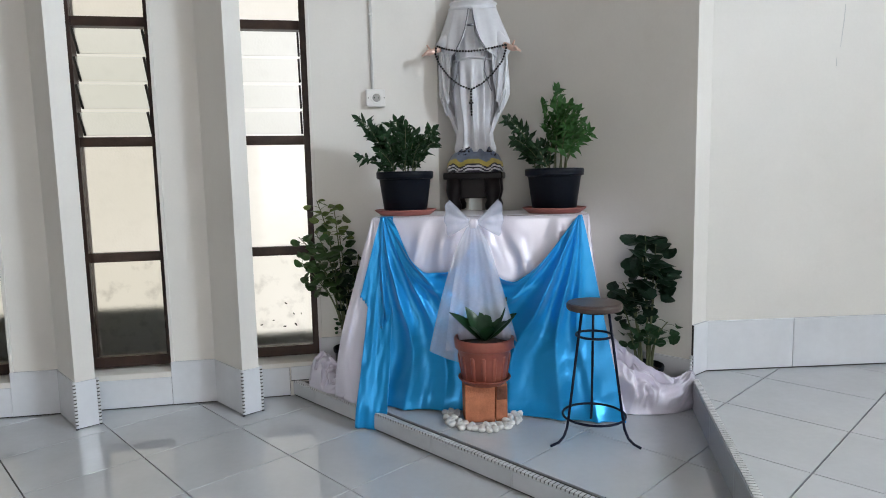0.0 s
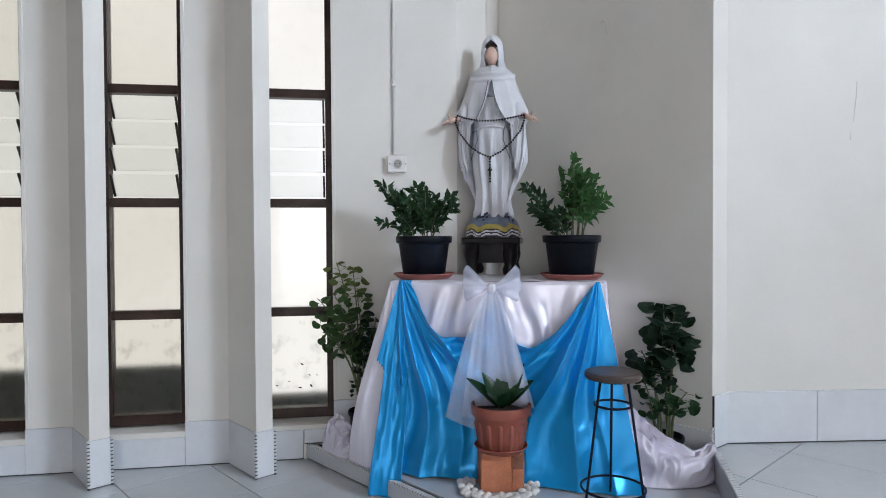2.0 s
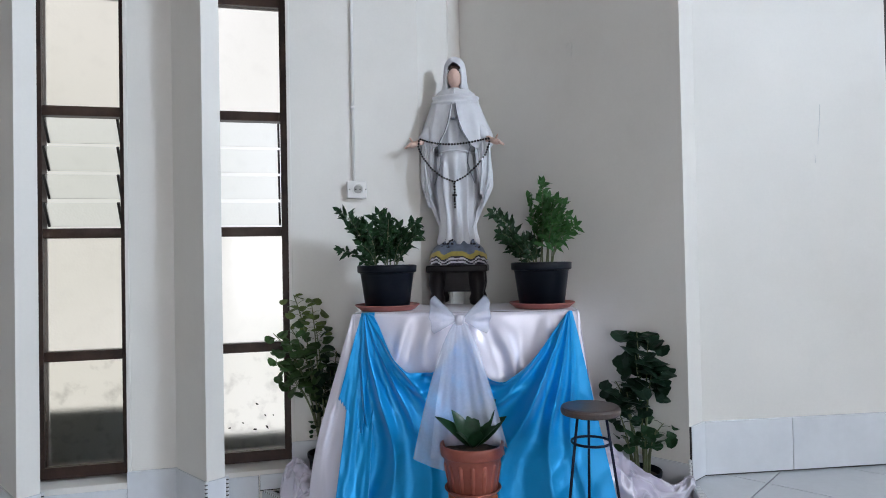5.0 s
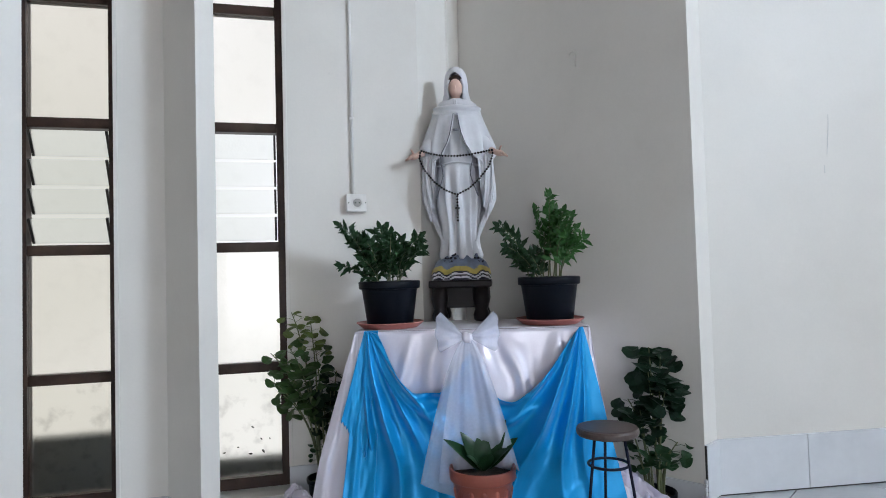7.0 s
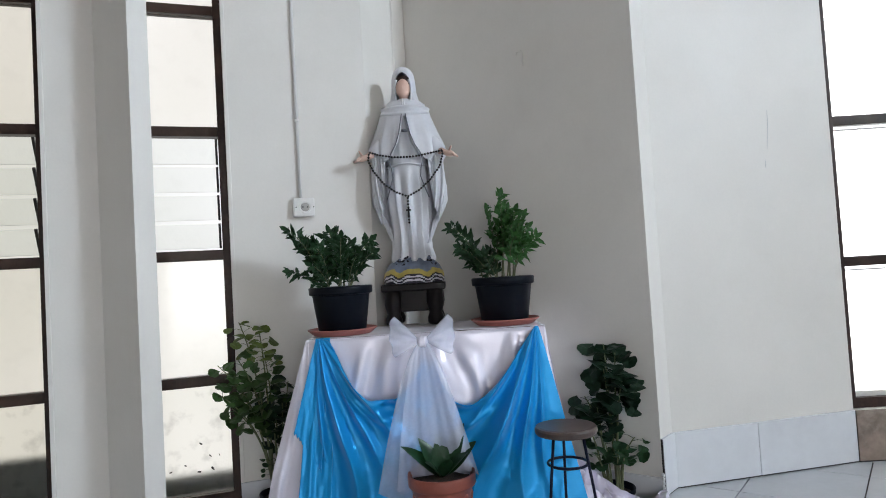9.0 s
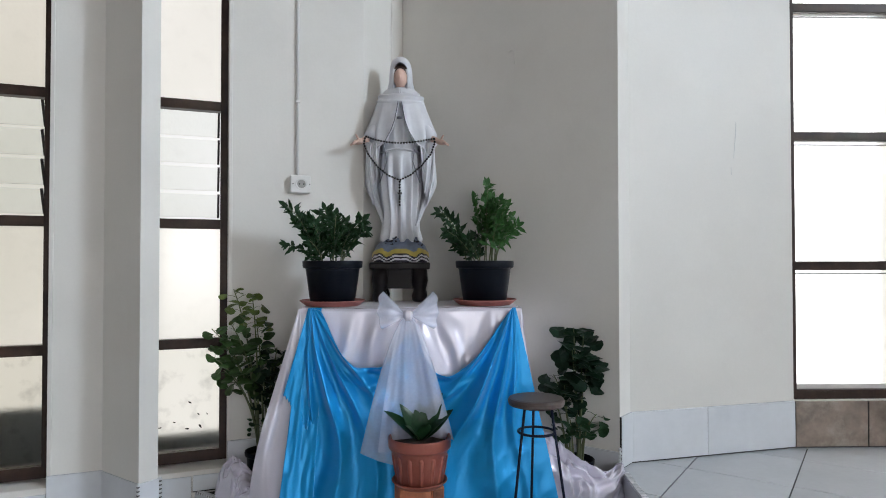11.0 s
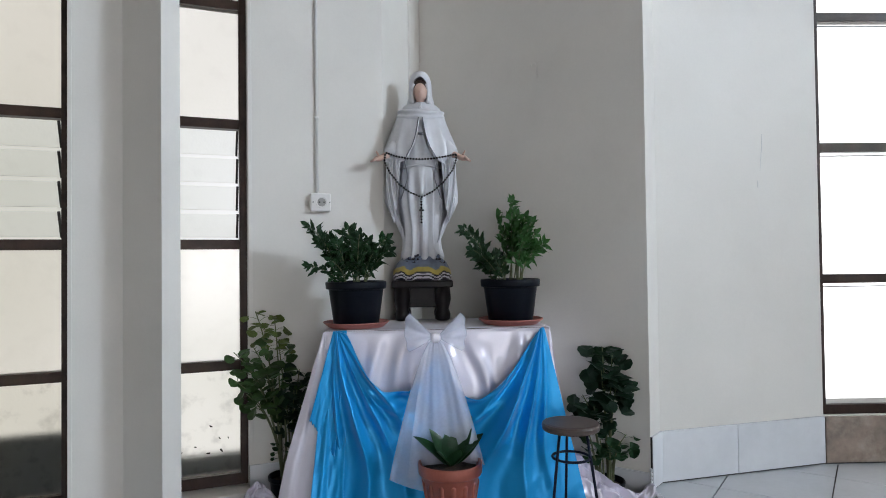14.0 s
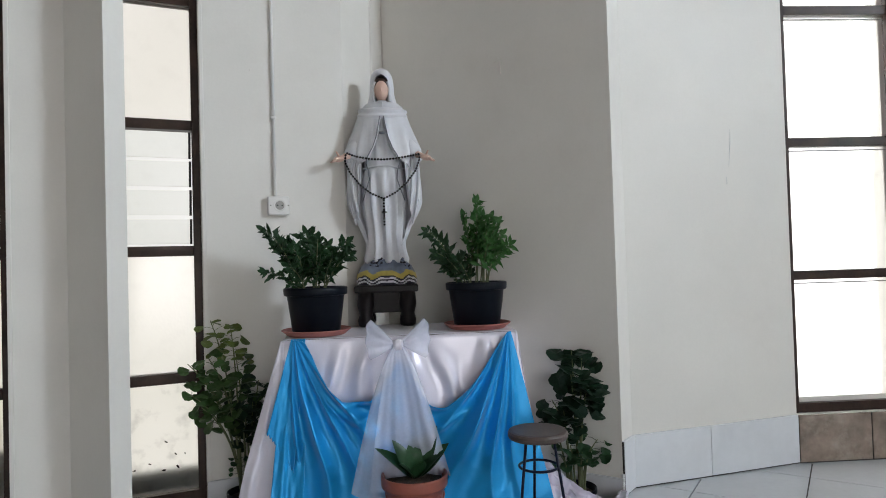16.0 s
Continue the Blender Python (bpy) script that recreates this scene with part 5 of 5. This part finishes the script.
for sx in (-1, 1):
    tube(st, [(sx * 0.030, -0.040, 0.965), (sx * 0.039, -0.034, 0.935), (sx * 0.038, -0.030, 0.895), (sx * 0.034, -0.034, 0.865)], 0.0065, 6)
    # sleeve, forearm and open hand
    sl = [((0.070, 0.0, 0.74), 0.034), ((0.100, -0.020, 0.69), 0.036), ((0.132, -0.050, 0.640), 0.034), ((0.158, -0.066, 0.612), 0.028)]
    before = len(st.faces)
    tube(st, [(sx * q[0], q[1], q[2]) for q, _ in sl], [r for _, r in sl], 18)
    # mantle end hanging in folds from the wrist
    for back in (0.0, 0.007):
        rows = []
        for q in range(31):
            w = q / 30
            row = []
            for k in range(25):
                u = k / 24
                foot = 0.40 - 0.13 * u + 0.012 * math.sin(u * 14)
                z = 0.612 - (0.612 - foot) * w
                x = 0.098 + 0.068 * u + 0.012 * math.sin(math.pi * w) * u - 0.030 * w * w * u + 0.012 * w * (1 - u)
                fold = 0.013 * math.sin(u * 13 + 2.2 * w + sx) * (0.35 + w) + 0.006 * math.sin(u * 29 + 3 * w)
                row.append((sx * x, -0.070 - 0.018 * math.sin(math.pi * w * 0.8) - fold + back + 0.045 * u * u, z))
            rows.append(row if sx > 0 else row[::-1])
        loft(st, rows, 0, close=False)
    st.faces.ensure_lookup_table()
    k0 = len(st.faces)
    tube(st, [(sx * 0.160, -0.066, 0.610), (sx * 0.188, -0.086, 0.596)], [0.017, 0.013], 10)
    ball(st, (sx * 0.200, -0.094, 0.590), (0.029, 0.023, 0.015), 1, 12, 8, Matrix.Rotation(sx * -0.3, 3, "Z") @ Matrix.Rotation(sx * 0.25, 3, "Y"))
    for q in range(4):
        tube(st, [(sx * 0.212, -0.088 - 0.008 * q, 0.586), (sx * (0.228 - 0.003 * q), -0.098 - 0.009 * q, 0.580), (sx * (0.240 - 0.005 * q), -0.106 - 0.010 * q, 0.571)], [0.0078, 0.0070, 0.0045], 6)
    tube(st, [(sx * 0.200, -0.100, 0.598), (sx * 0.208, -0.118, 0.612), (sx * 0.212, -0.126, 0.618)], [0.006, 0.005, 0.003], 6)
    st.faces.ensure_lookup_table()
    for f in list(st.faces)[k0:]:
        f.material_index = 1
# dark-edged opening of the cape on the breast
k0 = len(st.faces)
for sx in (-1, 1):
    tube(st, [(sx * x, y, z) for x, y, z in ((0.009, -0.106, 0.785), (0.016, -0.114, 0.74), (0.026, -0.117, 0.69), (0.044, -0.115, 0.64), (0.068, -0.110, 0.60), (0.078, -0.106, 0.565), (0.068, -0.108, 0.53), (0.064, -0.108, 0.49), (0.080, -0.102, 0.44), (0.098, -0.096, 0.39))], 0.0026, 6)
tube(st, [(-0.013, -0.112, 0.705), (0.013, -0.112, 0.705)], 0.006, 6)
st.faces.ensure_lookup_table()
for f in list(st.faces)[k0:]:
    f.material_index = 6
statue = part("statue", st, [ROBE, SKIN, HAIR, MOUND, YELLOW, DARKLINE, GREYLINE])
tagged(statue, "white robed painted plaster statue on a coloured mound", "statue")
SM = pose(SPOS.x, SPOS.y, SPOS.z + 0.189, 0, 0, SROT) @ Matrix.Scale(0.985, 4)
statue.matrix_world = SM
for f in statue.data.polygons:
    f.use_smooth = True

# rosary of dark beads over both wrists
rosary = thing("rosary", SM.translation, "rosary of black beads hanging from the statue", "rosary", rz=SROT)
bd = bmesh.new()
bmesh.ops.create_icosphere(bd, subdivisions=2, radius=0.0054)
bead_mesh = None
strands = [
    [(-0.165, -0.098, 0.606), (-0.12, -0.120, 0.586), (-0.06, -0.130, 0.572), (0.0, -0.132, 0.568), (0.06, -0.130, 0.572), (0.12, -0.120, 0.584), (0.165, -0.098, 0.596)],
    [(-0.168, -0.098, 0.60), (-0.172, -0.104, 0.565), (-0.150, -0.112, 0.515), (-0.105, -0.122, 0.455), (-0.055, -0.124, 0.415), (0.0, -0.118, 0.392), (0.055, -0.124, 0.418), (0.105, -0.122, 0.462), (0.150, -0.112, 0.520), (0.168, -0.102, 0.575), (0.166, -0.098, 0.595)],
    [(0.0, -0.120, 0.388), (0.0, -0.116, 0.33), (0.0, -0.112, 0.272)],
]
for strand in strands:
    pts = [Vector(q) for q in strand]
    part("cord", tube(bmesh.new(), pts, 0.001, 5), BEAD, rosary)
    run = [0.0]
    for a, b in zip(pts, pts[1:]):
        run.append(run[-1] + (b - a).length)
    for s in np.arange(0.004, run[-1], 0.0138):
        i = max(k for k in range(len(run)) if run[k] <= s)
        c = pts[i].lerp(pts[i + 1], (s - run[i]) / (run[i + 1] - run[i]))
        if bead_mesh is None:
            o = part("bead", bd, BEAD, rosary, smooth=True)
            bead_mesh = o.data
        else:
            o = new("bead", bead_mesh)
            o.parent = rosary
        o.location = c
part("cross", box(boxed((-0.004, -0.121, 0.295), (0.004, -0.114, 0.345)), (-0.011, -0.1205, 0.326), (0.011, -0.1145, 0.334)), BEAD, rosary, "small dark cross")

# ---- socket and conduit on the wall ----
sk = WM @ Vector((0.158, 0, 1.475))
socket = thing("wall_socket", sk, "white surface-mounted socket on the plaster wall", "socket", rz=2.6)
part("box", boxed((-0.047, -0.034, -0.042), (0.047, 0.0, 0.042), 0.005), PLASTIC, socket)
ds = lathe(bmesh.new(), [(0.021, 0), (0.025, 0.002), (0.027, 0.002), (0.027, -0.002)][:3] + [(0.0275, 0.0)], 32)
ds.transform(Matrix.Translation((0.004, -0.0345, 0)) @ Matrix.Rotation(radians(90), 4, "X"))
part("socket_rim", ds, PLASTIC, socket)
ds = lathe(bmesh.new(), [(0.0195, 0), (0.0195, 0.0012)], 28)
ds.transform(Matrix.Translation((0.004, -0.0348, 0)) @ Matrix.Rotation(radians(90), 4, "X"))
part("recess", ds, material("grey_socket_recess", (0.36, 0.35, 0.33), 0.5, bump=0.0), socket, "grey recess")
for x in (-0.006, 0.014):
    ds = lathe(bmesh.new(), [(0.0032, 0), (0.0032, 0.002)], 12)
    ds.transform(Matrix.Translation((x, -0.0362, 0)) @ Matrix.Rotation(radians(90), 4, "X"))
    part("pin_hole", ds, HOLE, socket)
for x in (-0.036, 0.042):
    ds = lathe(bmesh.new(), [(0.0028, 0), (0.0028, 0.0015)], 10)
    ds.transform(Matrix.Translation((x, -0.0342, 0)) @ Matrix.Rotation(radians(90), 4, "X"))
    part("screw", ds, HOLE, socket)
cpt = WM @ Vector((0.146, -0.008, 0))
conduit = thing("conduit", (cpt.x, cpt.y, 1.518), "thin white cable conduit running up the wall", "conduit")
part("pipe", tube(bmesh.new(), [(0, 0, 0), (0, 0, TOP - 1.522)], 0.0072, 10), PLASTIC, conduit, smooth=True)
for z in (0.35, 0.95, 1.5):
    part("clip", boxed((-0.011, -0.009, z), (0.011, 0.0078, z + 0.012), 0.002), PLASTIC, conduit)
hk = thing("wall_screw", WM @ Vector((0.05, -0.004, 2.085)), "small rusty screw in the plaster wall", "screw", rz=2.6)
part("head", lathe(bmesh.new(), [(0.002, -0.003), (0.003, 0.0), (0.002, 0.003)], 10), WALL, hk)
nv = (Vector((*EDGE, 0)) - Vector((*CORNER, 0))).normalized()
hp = Vector((*CORNER, 0)) + nv * 0.70
hook = thing("wall_hook", (hp.x, hp.y, 2.13), "small painted-over hook on the niche wall", "hook", rz=math.degrees(math.atan2(nv.y, nv.x)))
part("wire", tube(bmesh.new(), [(0.012, -0.004, -0.06), (0.012, -0.006, 0.0), (0.005, -0.007, 0.012), (-0.012, -0.006, 0.010), (-0.020, -0.004, 0.0)], 0.0035, 6), WALL, hook, smooth=True)

scratch = bpy.data.objects["wall_right"]
SCRATCH = material("grey_wall_scuff", (0.56, 0.56, 0.55), 0.8, vary=0.1)
for x, pts in ((0.565, ((0.012, 1.775), (0.010, 1.72), (0.004, 1.66), (-0.002, 1.60))), (0.548, ((0.0, 1.555), (0.001, 1.52)))):
    b0 = Vector((*R0, 0)) + rd * x
    part("scuff", tube(bmesh.new(), [b0 + rd * u + Vector((0, 0, z)) for u, z in pts], [0.0012, 0.002, 0.0018, 0.0012][:len(pts)], 6), SCRATCH, scratch, "thin grey scuff")

# white fittings beside the bright window
wb = Vector((*R1, 0)) + RDIR * (RWIN + 0.015) - rn * 0.012
br = thing("window_latch", (wb.x, wb.y, 1.60), "white plastic latch beside the bright window", "latch", rz=RANG)
part("plate", boxed((-0.03, -0.012, -0.035), (0.03, 0.012, 0.035), 0.005), PLASTIC, br)
part("lever", tube(bmesh.new(), [(-0.02, -0.02, 0.03), (-0.035, -0.03, 0.0), (-0.02, -0.03, -0.03), (0.01, -0.02, -0.035)], 0.008, 8), PLASTIC, br, smooth=True)
wb = Vector((*R1, 0)) + RDIR * (RWIN + 0.015) - rn * 0.02
so = thing("wall_socket", (wb.x, wb.y, 0.475), "white double socket at the foot of the window", "socket", rz=RANG)
part("box", boxed((-0.05, -0.02, -0.028), (0.06, 0.02, 0.028), 0.005), PLASTIC, so)
for x in (-0.025, 0.005, 0.035):
    part("slot", boxed((x - 0.006, -0.0215, -0.008), (x + 0.006, -0.019, 0.008)), HOLE, so)

# ---- tiles ----
def lay_rest(parent, z, edges, keep_out, u0, v0, us, vs, joint=0.0048):
    """The farther tiles, joined."""
    bm = bmesh.new()
    for i in range(*us):
        for j in range(*vs):
            u, v, h = u0 + i * PITCH, v0 + j * PITCH, joint / 2
            poly = [(A.x * a + B.x * b, A.y * a + B.y * b) for a, b in ((u + h, v + h), (u + PITCH - h, v + h), (u + PITCH - h, v + PITCH - h), (u + h, v + PITCH - h))]
            poly = inside(poly, edges)
            if len(poly) >= 3 and area_of(poly) > 4e-4 and (not keep_out or not inside(poly, keep_out) or area_of(inside(poly, keep_out)) < 1e-6):
                top = [bm.verts.new((x, y, z)) for x, y in poly]
                low = [bm.verts.new((x, y, z - 0.012)) for x, y in poly]
                bm.faces.new(top)
                for k in range(len(poly)):
                    q = (k + 1) % len(poly)
                    bm.faces.new((low[k], low[q], top[q], top[k]))
    tagged(part("far_tiles", bm, TILE, parent), kind="stuff")


wall_edge = (on_wall(3), on_wall(-9))
south = ((-9, -0.4), (9, -0.4))
west = ((-2.7, 9), (-2.7, -9))
lay(floor, 0.0, [(STEP1, STEP0), wall_edge, west, south, (RE2, STEP1)], -1.385, 1.743, (-9, 9), (-12, 3))
for lim in ([(west[1], west[0])], [west, (south[1], south[0])]):
    lay_rest(floor, 0.0, [(STEP1, STEP0), wall_edge, (RE2, STEP1), ((-9, -3.0), (9, -3.0)), ((WL[0], 9), (WL[0], -9)), *lim], None, -1.385, 1.743, (-22, 14), (-22, 4))
lay(platform, PLAT, [(STEP0, STEP1), (STEP1, RE0), (EDGE, CORNER), (CORNER, BEND), wall_edge], -1.385, 1.768, (-6, 5), (0, 5))
lay(raised, RIGHT, [(RE0, STEP1), (R0, EDGE), (R1, R0), (R2, R1), south, ((4.2, -9), (4.2, 9))], -1.385, 2.095 - PITCH * 4, (-2, 12), (-3, 12))
for lim in ([((4.2, 9), (4.2, -9)), south], [(south[1], south[0])]):
    lay_rest(raised, RIGHT, [(RE0, STEP1), (R2, R1), ((-9, -3.0), (9, -3.0)), ((R2[0], -9), (R2[0], 9)), *lim], None, -1.385, 2.095 - PITCH * 4, (-6, 20), (-12, 16))
